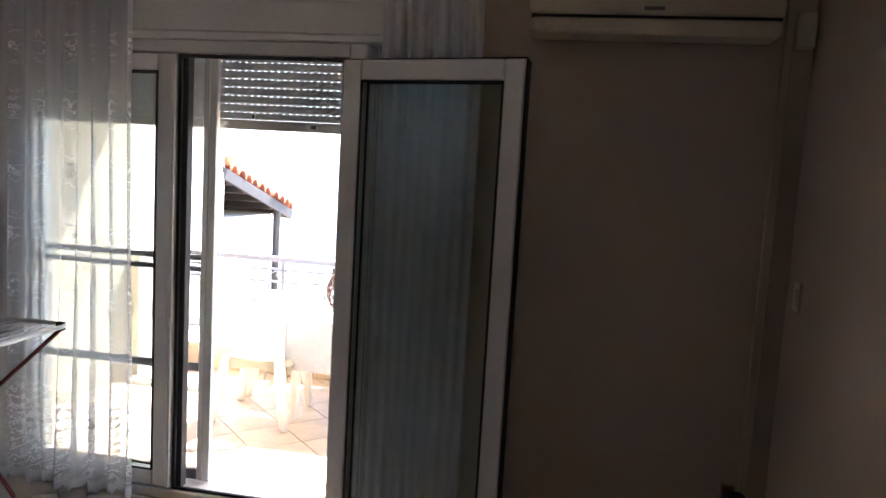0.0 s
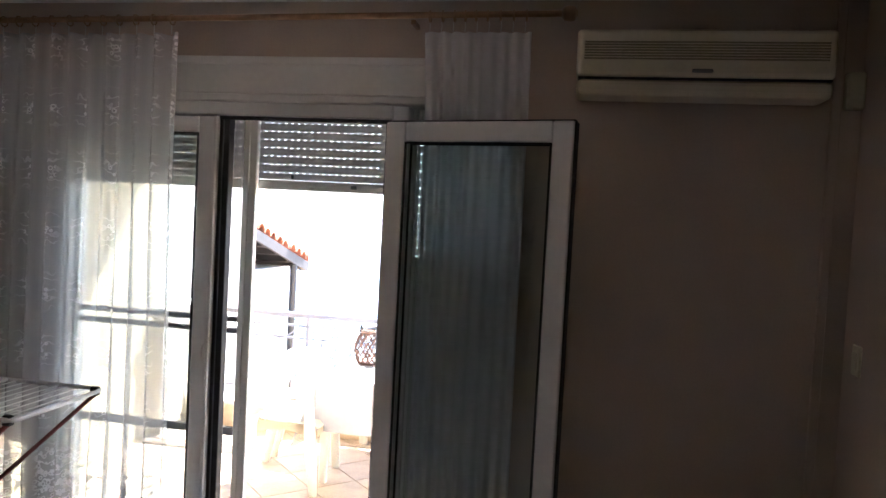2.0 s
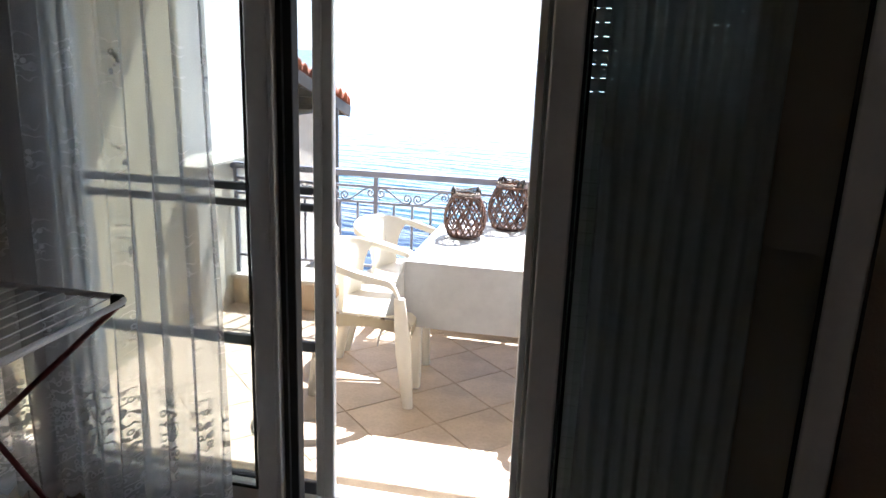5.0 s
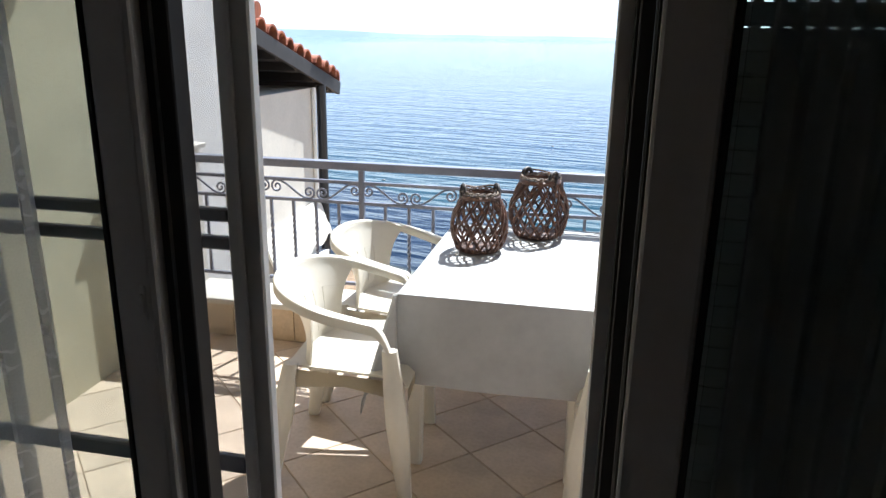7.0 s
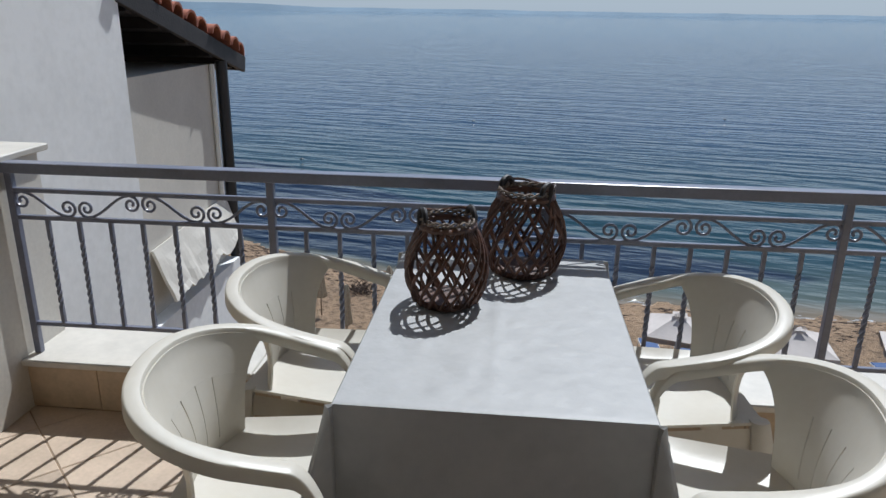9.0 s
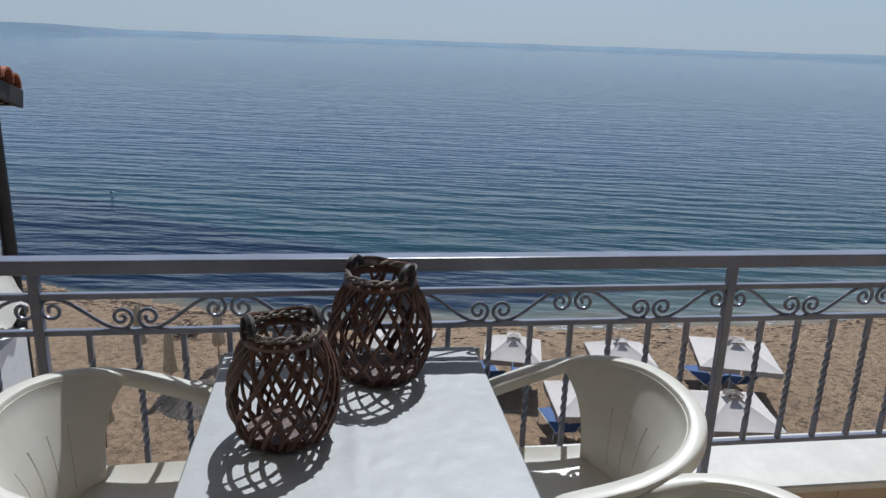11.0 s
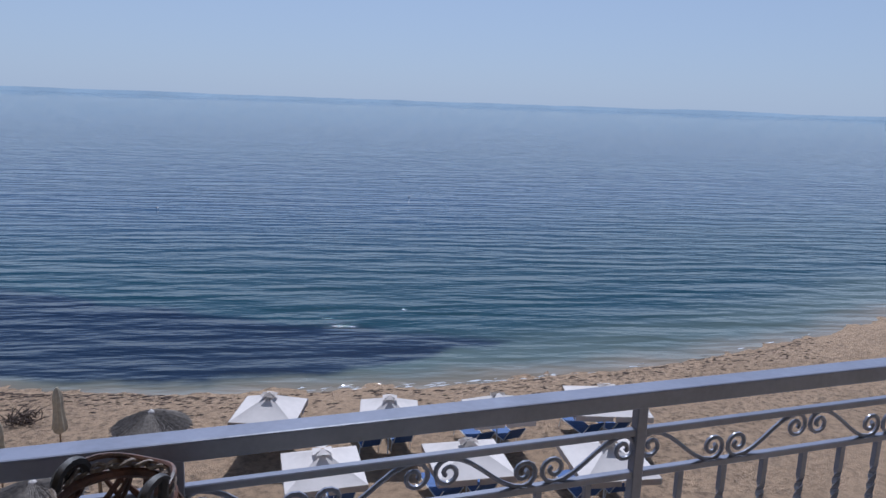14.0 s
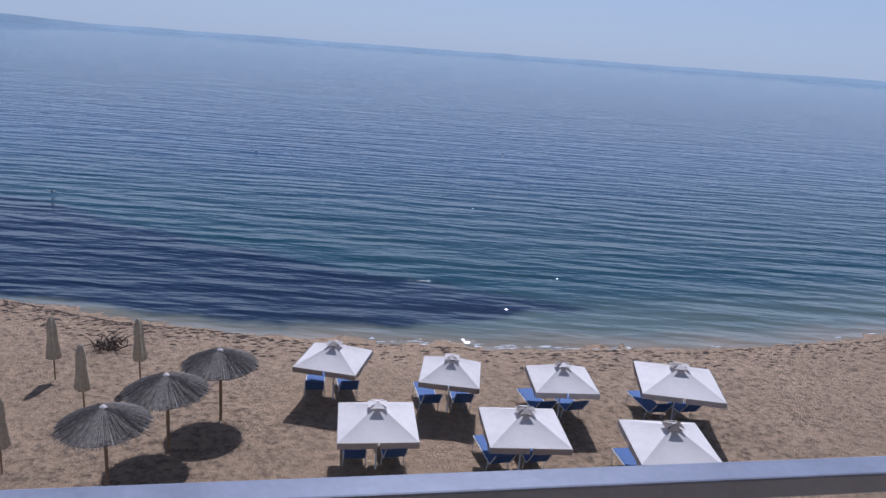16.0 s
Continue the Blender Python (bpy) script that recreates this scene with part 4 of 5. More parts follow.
def lantern(m, R, H, n, label, seed):
    l = thing("wicker_lantern", label, "lantern", m, "wicker lanterns on the table")
    rnd = random.Random(seed)

    def rad(f):
        return R * (0.62 + 0.38 * math.sin(math.pi * min(1, 0.1 + f * 0.93)) ** 0.8) if f < 0.97 else R * 0.64

    for s in (1, -1):
        for k in range(n):
            a0 = 2 * math.pi * k / n + rnd.uniform(-0.12, 0.12)
            tw_ = rnd.uniform(0.95, 1.4)
            bm = bmesh.new()
            pts = []
            for i in range(13):
                f = i / 12
                a = a0 + s * f * tw_
                r = rad(f) + s * 0.0022
                pts.append((r * math.cos(a), r * math.sin(a), 0.006 + f * (H - 0.03)))
            tube(bm, pts, 0.0046 + rnd.uniform(-0.0008, 0.0012), 5)
            part("cane", bm, WICKER, l, smooth=True)
    part("base", lathe(bmesh.new(), [(R * 0.72, 0), (R * 0.74, 0.008), (R * 0.7, 0.016)], 24), WICKER, l)
    hoop = bmesh.new()
    tube(hoop, [(R * 0.65 * math.cos(2 * math.pi * q / 32), R * 0.65 * math.sin(2 * math.pi * q / 32), H - 0.028) for q in range(32)], 0.0085, 8, closed=True, flat=1.3)
    collar = part("collar", hoop, WICKER, l, smooth=True)
    for s in range(2):
        br = bmesh.new()
        tube(br, [((R * 0.65 + 0.005 * math.cos(9 * 2 * math.pi * q / 72 + s * math.pi)) * math.cos(2 * math.pi * q / 72), (R * 0.65 + 0.005 * math.cos(9 * 2 * math.pi * q / 72 + s * math.pi)) * math.sin(2 * math.pi * q / 72),
                   H - 0.012 + 0.005 * math.sin(9 * 2 * math.pi * q / 72 + s * math.pi)) for q in range(72)], 0.0036, 5, closed=True)
        part("braid", br, ROPE, collar, "pale braided rim", smooth=True)
    hd = bmesh.new()
    tube(hd, [(R * 0.68 * math.cos(a), R * 0.68 * math.sin(a) * 1.02, H - 0.002 + 0.006 * math.sin(3 * a)) for a in [math.pi * q / 16 for q in range(17)]], 0.0045, 6)
    part("handle", hd, WICKER, l, "rope handle lying on the rim", smooth=True)
    for s in (-1, 1):
        kb = bmesh.new()
        tube(kb, [(s * R * 0.6, 0.03 * math.cos(q), H - 0.012 + 0.028 * math.sin(q)) for q in [math.pi * i / 8 for i in range(9)]], 0.008, 6)
        tube(kb, [(s * R * 0.66, -0.012, H - 0.05), (s * R * 0.7, 0.0, H - 0.01), (s * R * 0.64, 0.014, H + 0.012)], 0.0075, 6)
        part("handle_loop", kb, DARKWOOD, l, "dark rope loop holding the handle", smooth=True)
    return l


lantern(pose(0.356, 1.608, TZ + 0.006, 0, 0, 20), 0.11, 0.248, 18, "round brown wicker lantern with a braided rim", 3)
lantern(pose(0.568, 1.885, TZ + 0.006, 0, 0, -35), 0.123, 0.268, 21, "taller brown wicker lantern with a braided rim", 5)


# ---- plastic chairs ----
def plastic_chair(m, label):
    c = thing("plastic_armchair", label, "chair", m, "chairs round the table")
    ZS = 0.42

    def rimpt(a):
        """Rim of the back and arms: a from -1 (arm tip) through 0 (back) to 1."""
        s = 1 if a >= 0 else -1
        f = abs(a)
        if f < 0.6:                       # rounded back
            g = f / 0.6 * math.pi / 2
            x, y = -0.03 - 0.255 * math.cos(g) ** 0.9, s * 0.27 * math.sin(g) ** 0.85
            z = 0.713 - 0.066 * (f / 0.6) ** 1.7
        else:
            g = (f - 0.6) / 0.4
            x, y = -0.03 + 0.17 * g, s * (0.27 - 0.018 * g)
            z = 0.647 - 0.04 * g - 0.085 * (max(0, g - 0.62) / 0.38) ** 2.2
        return Vector((x, y, z))

    n = 80
    rim = bmesh.new()
    cs = [rimpt(-1 + 2 * i / n) for i in range(n + 1)]
    prof = [(-0.03, -0.026), (-0.029, -0.014), (-0.0265, -0.004), (-0.02, 0.001), (0.0, 0.0038), (0.018, 0.0025), (0.0215, 0.001), (0.0235, -0.003),
            (0.0245, -0.01), (0.0255, -0.03), (0.0225, -0.03), (0.0205, -0.006), (0.0, -0.002), (-0.02, -0.005), (-0.0255, -0.026)]
    rr = []
    for i, p in enumerate(cs):
        d = (cs[min(n, i + 1)] - cs[max(0, i - 1)]).normalized()
        outw = d.cross(Vector((0, 0, 1))).normalized()
        if outw.dot(Vector((p.x + 0.03, p.y, 0))) < 0:
            outw = -outw
        wide = 1.1 - 0.32 * abs(-1 + 2 * i / n) ** 2
        full = 0.45 + 0.55 * max(0.0, min(1.0, (abs(-1 + 2 * i / n) - 0.42) / 0.16))
        rr.append([rim.verts.new(p + outw * a * (wide if a > 0 else full) + Vector((0, 0, b))) for a, b in prof])
    for A, B in zip(rr, rr[1:]):
        for q in range(len(prof)):
            rim.faces.new((A[q], A[(q + 1) % len(prof)], B[(q + 1) % len(prof)], B[q]))
    rim.faces.new(rr[0]); rim.faces.new(rr[-1])
    part("arm_rim", rim, PLASTIC, c, "broad rounded rim forming back and arms", smooth=True)

    # back shell flowing out of the rim, with narrow slits below its smooth upper band
    def back(a, v):
        reach = 0.355 + 0.145 * v ** 1.6
        top = rimpt(a * reach / 0.5) - Vector((0, 0, 0.01))
        inward = Vector((-top.x - 0.03, -top.y, 0)).normalized()
        low = Vector((-0.225 * math.cos(a * 1.45) + 0.012, 0.36 * math.sin(a * 1.1), ZS - 0.012))
        p = low.lerp(top + inward * 0.01, v)
        return p + inward * 0.03 * math.sin(math.pi * min(1, v * 1.06)) * (1 - 0.35 * v)

    def back_sheet(name, a0, a1, v0, v1, nu, nv):
        bm = bmesh.new()
        sheet(bm, lambda u, v: back(a0 + (a1 - a0) * u, v0 + (v1 - v0) * v), nu, nv, 0.006)
        part(name, bm, PLASTIC, c, smooth=True)

    back_sheet("back_band", -0.5, 0.5, 0.66, 1.0, 30, 6)
    back_sheet("back_foot", -0.5, 0.5, 0.0, 0.14, 24, 3)
    cuts = (-0.5, -0.27, -0.135, 0.0, 0.135, 0.27, 0.5)
    for k, (a0, a1) in enumerate(zip(cuts, cuts[1:])):
        back_sheet("back_panel", a0 + (0.0035 if k else 0), a1 - (0.0035 if k < 5 else 0), 0.14, 0.66, 6, 8)
    seat = bmesh.new()

    def seatpt(u, v):
        x = -0.235 + 0.43 * u
        wy = 0.205 + 0.045 * u
        y = (2 * v - 1) * wy
        z = ZS + 0.004 - 0.02 * math.sin(math.pi * min(1, u * 1.05)) * (1 - (2 * v - 1) ** 4) + 0.012 * abs(2 * v - 1) ** 6 - 0.03 * max(0, (u - 0.9) * 10) ** 2
        return Vector((x, y, z))

    sheet(seat, seatpt, 18, 16, 0.007)
    part("seat", seat, PLASTIC, c, smooth=True)
    ap = bmesh.new()
    for s in (-1, 1):
        sheet(ap, lambda u, v, s=s: Vector((-0.225 + 0.41 * u, s * (0.207 + 0.045 * u), ZS - 0.07 * v * (0.6 + 0.4 * abs(2 * u - 1)))), 8, 2)
    sheet(ap, lambda u, v: Vector((0.194, (2 * u - 1) * 0.25, ZS - 0.025 - 0.05 * v * (0.5 + 0.5 * abs(2 * u - 1)))), 8, 2)
    bmesh.ops.solidify(ap, geom=ap.faces[:], thickness=0.006)
    part("apron", ap, PLASTIC, c, smooth=True)
    for s in (-1, 1):
        for fx, fy, tx, ty, tz in ((0.19, 0.272, 0.136, 0.253, 0.533), (-0.29, 0.235, -0.215, 0.205, ZS + 0.02)):
            lg = bmesh.new()
            rows = []
            for i in range(7):
                f = i / 6
                x, y, z = fx + (tx - fx) * f, s * (fy + (ty - fy) * f), tz * f
                wd = 0.022 + 0.014 * min(1, 2 * f) - (0.012 * (f - 0.6) / 0.4 if f > 0.6 else 0)
                rows.append([lg.verts.new((x + a * wd, y + b * wd * 0.8, z)) for a, b in ((-1, -0.5), (-0.5, -1), (0.5, -1), (1, -0.5), (1, 0.5), (0.5, 1), (-0.5, 1), (-1, 0.5))])
            for A, B in zip(rows, rows[1:]):
                for q in range(8):
                    lg.faces.new((A[q], A[(q + 1) % 8], B[(q + 1) % 8], B[q]))
            lg.faces.new(rows[0][::-1]); lg.faces.new(rows[-1])
            part("leg", lg, PLASTIC, c, smooth=True)
    return c


c1 = plastic_chair(pose(0.035, 1.14, ZB, 0, 0, 4), "white plastic garden armchair pulled up to the table")
for px, py, rz in ((0.04, 1.68, -4), (0.965, 1.67, 184), (1.0, 1.14, 174)):
    copy_thing(c1, pose(px, py, ZB, 0, 0, rz))

# ---- neighbouring house ----
nb = thing("neighbour_house", "white stuccoed house beside the balcony with a tiled lean-to roof", "house")
part("wall", boxbm(-6.5, -1.66, -4.0, 3.74, -8.95, 6.5, 0.01), STUCCO, nb, "weathered white stucco wall")
part("wall", boxbm(-6.5, -1.74, 3.741, 5.14, -8.95, 1.1), BEIGE, nb, "beige rendered wall under the roof")
rf = bmesh.new()
slope = Matrix.Translation((-1.65, 3.7, 1.68)) @ Matrix.Rotation(-math.atan2(0.53, 1.9), 4, "X")
box(rf, -3.2, 0.0, 0.0, 1.96, -0.09, -0.03, m=slope)
part("soffit", rf, DARKWOOD, nb, "dark stained wooden eaves")
fa = bmesh.new()
box(fa, -0.03, 0.002, 0.05, 1.965, -0.15, -0.031, 0.004, m=slope)
box(fa, -3.2, -0.03, 1.93, 1.96, -0.14, -0.031, 0.004, m=slope)
part("fascia", fa, DARKWOOD, nb)
for k in range(5):
    rb_ = bmesh.new()
    box(rb_, -3.0, -0.035, 0.2 + k * 0.38, 0.26 + k * 0.38, -0.16, -0.0905, m=slope)
    part("rafter", rb_, DARKWOOD, nb)
rnd = random.Random(4)
tl = bmesh.new()
rows = []
for i in range(2):
    rows.append([tl.verts.new((-0.42 + 0.46 * i, 0.1 * (1 - 0.12 * i) * math.cos(math.pi * q / 8), 0.085 * math.sin(math.pi * q / 8) + 0.012 * i)) for q in range(9)])
    rows.append([tl.verts.new((-0.42 + 0.46 * i, 0.082 * (1 - 0.12 * i) * math.cos(math.pi * q / 8), 0.068 * math.sin(math.pi * q / 8) + 0.012 * i)) for q in range(9)])
for q in range(8):
    tl.faces.new((rows[0][q], rows[0][q + 1], rows[2][q + 1], rows[2][q]))
    tl.faces.new((rows[1][q], rows[1][q + 1], rows[3][q + 1], rows[3][q]))
    tl.faces.new((rows[2][q], rows[2][q + 1], rows[3][q + 1], rows[3][q]))
    tl.faces.new((rows[0][q], rows[0][q + 1], rows[1][q + 1], rows[1][q]))
tile_me = finish("roof_tile", tl, TERRA, True)
for k in range(11):
    for j in range(5):
        o = new("roof_tile", tile_me)
        o.parent = nb
        o.matrix_local = slope @ pose(-0.03 - j * 0.4 + rnd.uniform(-0.02, 0.02), 0.07 + k * 0.18, -0.03 + 0.012 * (j % 2), rnd.uniform(-4, 4), rnd.uniform(-3, 3), rnd.uniform(-4, 4))
rb_ = bmesh.new()
tube(rb_, [(-1.9, 3.8, 1.74), (-1.6, 3.78, 1.72)], 0.06, 10)
part("ridge_tile", rb_, TERRA, nb, smooth=True)
pi = bmesh.new()
tube(pi, [(-1.69, 5.17, 1.12), (-1.69, 5.17, -3.0)], 0.045, 10)
part("downpipe", pi, BLACKPIPE, nb, "black rainwater downpipe", smooth=True)
pi = bmesh.new()
tube(pi, [(-1.718, 5.06, 1.1), (-1.718, 5.06, -0.1)], 0.021, 8)
part("conduit", pi, STUCCO, nb, smooth=True)
lw = bmesh.new()
box(lw, -1.739, -1.64, 3.742, 5.12, -8.95, -0.42)
part("wall", lw, STUCCO, nb, "white stucco lower wall")
lg = bmesh.new()


def ledge(u, v):
    y = 3.9 + 1.2 * u
    wob = 0.07 * noise.noise(Vector((u * 7, v * 3, 2))) + 0.05 * noise.noise(Vector((u * 19, 0, 5)))
    return Vector((-1.735 + 0.13 * v, y, 0.02 + 0.06 * u - (0.34 + wob) * v))


sheet(lg, ledge, 26, 5, 0.02)
part("ledge", lg, BEIGE, nb, "crumbling beige plaster ledge")

# ---- beach and sea ----
SHX = [-400, -120, -40, -10.7, -3.8, 3.6, 13.5, 26.3, 40, 62, 110, 420]
SHY = [200, 85, 47, 31.6, 28.5, 27.0, 25.9, 27.1, 30.6, 38, 45, 45]


def shore(x):
    return float(np.mean([np.interp(x + q, SHX, SHY) for q in (-5, -2.5, 0, 2.5, 5)]))


SAND_Z, SEA_Z = -8.9, -9.5


def ground_z(x, y):
    d = y - shore(x)
    if d > 0:
        z = SEA_Z - 0.05 * d
    else:
        z = SEA_Z + (SAND_Z - SEA_Z) * (1 - math.exp(d / 3.2)) * 1.03
    if d < 4 and abs(x - 5) < 40:
        z += 0.05 * noise.noise(Vector((x * 0.5, y * 0.5, 0))) + 0.035 * noise.noise(Vector((x * 1.7, y * 1.7, 3)))
        z += 0.022 * noise.noise(Vector((x * 4.2, y * 4.2, 7)))
    return max(z, SEA_Z - 3)


gx = sorted(set([-400, -250, -150, -100, -70, -50, -40, -32] + [-26 + 0.3 * i for i in range(220)] + [42, 46, 52, 60, 70, 85, 105, 140, 200, 300, 420]))
gy = sorted(set([-300, -150, -80, -40, -20, -8, 0, 4, 7] + [9 + 0.3 * i for i in range(88)] + [36.5, 40, 46, 55, 70, 95, 130, 180, 250, 350, 500, 700, 950]))
gm = bmesh.new()
vv = [[gm.verts.new((x, y, ground_z(x, y))) for y in gy] for x in gx]
for i in range(len(gx) - 1):
    for j in range(len(gy) - 1):
        gm.faces.new((vv[i][j], vv[i + 1][j], vv[i + 1][j + 1], vv[i][j + 1]))
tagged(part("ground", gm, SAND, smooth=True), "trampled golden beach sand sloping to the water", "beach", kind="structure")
sm = bmesh.new()
vs = [sm.verts.new(p) for p in ((-4000, 15, SEA_Z), (4500, 15, SEA_Z), (4500, 4700, SEA_Z), (-4000, 4700, SEA_Z))]
sm.faces.new(vs)
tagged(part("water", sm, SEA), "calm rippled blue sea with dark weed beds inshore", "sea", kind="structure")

# far coast, the blue haze of distance put into its colour
FARM = mat("haze_tinted_hills", (0.24, 0.32, 0.39), 1.0, 0.1, 0.004, 0)
fc = bmesh.new()
prev = None
for i in range(141):
    x = -3400 + 55 * i
    h = 17 + 7 * noise.noise(Vector((x * 0.002, 0, 1))) + 3 * noise.noise(Vector((x * 0.009, 0, 7))) + 30 * math.exp(-((x + 2150) / 500) ** 2) + 12 * math.exp(-((x + 1450) / 260) ** 2)
    ca, sa = math.cos(x / 4100), math.sin(x / 4100)
    cur = [fc.verts.new((r * sa, r * ca, SEA_Z + z)) for r, z in ((4100, -0.5), (4160, max(4, h)), (4400, -0.5))]
    if prev:
        fc.faces.new((prev[0], cur[0], cur[1], prev[1]))
        fc.faces.new((prev[1], cur[1], cur[2], prev[2]))
    prev = cur
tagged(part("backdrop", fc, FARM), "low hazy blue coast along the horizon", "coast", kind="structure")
hd = bmesh.new()
sheet(hd, lambda u, v: Vector((640 + 220 * u, 476 + 90 * v, SEA_Z - 1 + 22 * math.sin(math.pi * v) * min(1, u * 2.2) + 3 * noise.noise(Vector((u * 9, v * 7, 0))))), 24, 12)
tagged(part("headland", hd, mat("headland_scrub", (0.07, 0.09, 0.05), 0.95, 0.3, 0.1, 0.3), smooth=True), "dark wooded headland beyond the beach", "headland", kind="structure")


# ---- beach furniture ----
def square_umbrella(m, label):
    u = thing("beach_umbrella", label, "umbrella", m, "white square beach umbrellas")
    pb = bmesh.new()
    tube(pb, [(0, 0, -0.1), (0, 0, 1.8)], 0.022, 8)
    part("pole", pb, METAL, u, smooth=True)
    S, Z0, Z1 = 0.95, 1.36, 1.86
    cn = bmesh.new()
    for k in range(4):
        turn_k = Matrix.Rotation(k * math.pi / 2, 4, "Z")

        def can(s, t, turn_k=turn_k):
            r, w = 0.04 + 0.96 * s, 2 * t - 1
            sag = 0.03 * math.sin(math.pi * r) * (1 - w * w)
            return turn_k @ Vector((r * S, w * r * S, Z1 - (Z1 - Z0) * r - sag))

        panel = bmesh.new()
        sheet(panel, can, 6, 8)
        top_faces = panel.faces[:]
        for f in top_faces:
            f.normal_update()
            if f.normal.z < 0:
                f.normal_flip()
        low = {v: panel.verts.new(v.co - Vector((0, 0, 0.012))) for v in panel.verts[:]}
        for f in top_faces:
            panel.faces.new([low[v] for v in reversed(f.verts[:])])
        tmp = bpy.data.meshes.new("panel")
        panel.to_mesh(tmp)
        cn.from_mesh(tmp)
        panel.free()
        bpy.data.meshes.remove(tmp)
    canopy = part("canopy", cn, CANVAS, u, smooth=False)
    for s in range(4):
        va = bmesh.new()
        rot = Matrix.Rotation(s * math.pi / 2, 4, "Z")
        for h0, h1 in ((-1, -0.03), (0.03, 1)):
            sheet(va, lambda p, q, h0=h0, h1=h1: rot @ Vector((S + 0.008 + 0.012 * math.sin(9 * (h0 + (h1 - h0) * p)) * q, S * (h0 + (h1 - h0) * p), Z0 + 0.006 - 0.17 * q)), 8, 2)
        bmesh.ops.solidify(va, geom=va.faces[:], thickness=0.005)
        part("valance", va, CANVAS, canopy)
    for s in range(4):
        a = math.pi / 4 + s * math.pi / 2
        rb = bmesh.new()
        tube(rb, [(0, 0, Z1 - 0.03), (S * 0.98 * math.sqrt(2) * math.cos(a), S * 0.98 * math.sqrt(2) * math.sin(a), Z0 - 0.03)], 0.009, 5)
        part("rib", rb, METAL, u)
    vn = bmesh.new()
    for s in range(4):
        rot = Matrix.Rotation(s * math.pi / 2, 4, "Z")
        sheet(vn, lambda p, q: rot @ Vector(((0.03 + 0.2 * q), (p - 0.5) * (0.06 + 0.3 * q), Z1 + 0.055 - 0.06 * q)), 4, 3)
    bmesh.ops.solidify(vn, geom=vn.faces[:], thickness=0.005)
    part("vent_cap", vn, CANVAS, canopy, "raised vent flaps at the top")
    vs_ = bmesh.new()
    lathe(vs_, [(0.03, Z1 - 0.03), (0.16, Z1 - 0.055), (0.16, Z1 - 0.04), (0.03, Z1 + 0.0)], 12)
    part("vent", vs_, GREYPL, canopy, "dark vent opening")
    return u


def lounger(m, label):
    l = thing("sun_lounger", label, "sun lounger", m, "blue sun loungers")
    for s in (-1, 1):
        fb = bmesh.new()
        tube(fb, [(s * 0.28, -0.55, 0.78), (s * 0.28, -0.2, 0.34), (s * 0.28, 1.25, 0.34)], 0.014, 6)
        part("side_rail", fb, METAL, l, smooth=True)
        for y in (-0.05, 1.1):
            lb = bmesh.new()
            tube(lb, [(s * 0.28, y, 0.34), (s * 0.3, y + 0.06, 0.0)], 0.013, 6)
            part("leg", lb, METAL, l, smooth=True)
    part("mattress", boxbm(-0.27, 0.27, -0.18, 1.22, 0.33, 0.37, 0.012), BLUE, l)
    part("backrest", boxbm(-0.27, 0.27, -0.56, 0.0, -0.02, 0.02, 0.012), BLUE, l).matrix_local = pose(0, -0.2, 0.37, -52, 0, 0)
    return l


def thatch_umbrella(m, label):
    u = thing("thatched_umbrella", label, "umbrella", m, "thatched umbrellas")
    pb = bmesh.new()
    tube(pb, [(0, 0, -0.1), (0.01, 0, 1.0), (0, 0, 2.02)], 0.045, 8)
    part("pole", pb, POLE, u, smooth=True)
    cn = bmesh.new()
    rnd = random.Random(2)
    lathe(cn, [(0.98, 1.7), (1.0, 1.73), (0.55, 1.96), (0.1, 2.12), (0.02, 2.14)], 28)
    canopy = part("canopy", cn, THATCH, u, "grey brown straw canopy")
    st = bmesh.new()
    for k in range(420):
        a = 2 * math.pi * k / 420 + rnd.uniform(-0.02, 0.02)
        r0, r1 = rnd.uniform(0.05, 0.5), rnd.uniform(0.92, 1.1)
        zf = lambda r: 2.16 - 0.22 * r - 0.2 * r * r
        w_ = rnd.uniform(0.006, 0.014)
        sx, sy = -math.sin(a) * w_, math.cos(a) * w_
        p = [(r0 * math.cos(a), r0 * math.sin(a), zf(r0) + 0.012), (r1 * math.cos(a), r1 * math.sin(a), zf(r1) + rnd.uniform(-0.02, 0.02))]
        q = [st.verts.new((p[0][0] + sx, p[0][1] + sy, p[0][2])), st.verts.new((p[0][0] - sx, p[0][1] - sy, p[0][2])), st.verts.new((p[1][0] - sx, p[1][1] - sy, p[1][2])), st.verts.new((p[1][0] + sx, p[1][1] + sy, p[1][2])),
             st.verts.new((p[0][0], p[0][1], p[0][2] + 0.012)), st.verts.new((p[1][0], p[1][1], p[1][2] + 0.01))]
        st.faces.new((q[0], q[3], q[5], q[4])); st.faces.new((q[4], q[5], q[2], q[1])); st.faces.new((q[0], q[1], q[2], q[3]))
    tagged(part("straw", st, THATCH, canopy), kind="stuff")
    part("tip", lathe(bmesh.new(), [(0.1, 2.13), (0.07, 2.18), (0.02, 2.22)], 12), CANVAS, canopy, "pale tied tip")
    return u


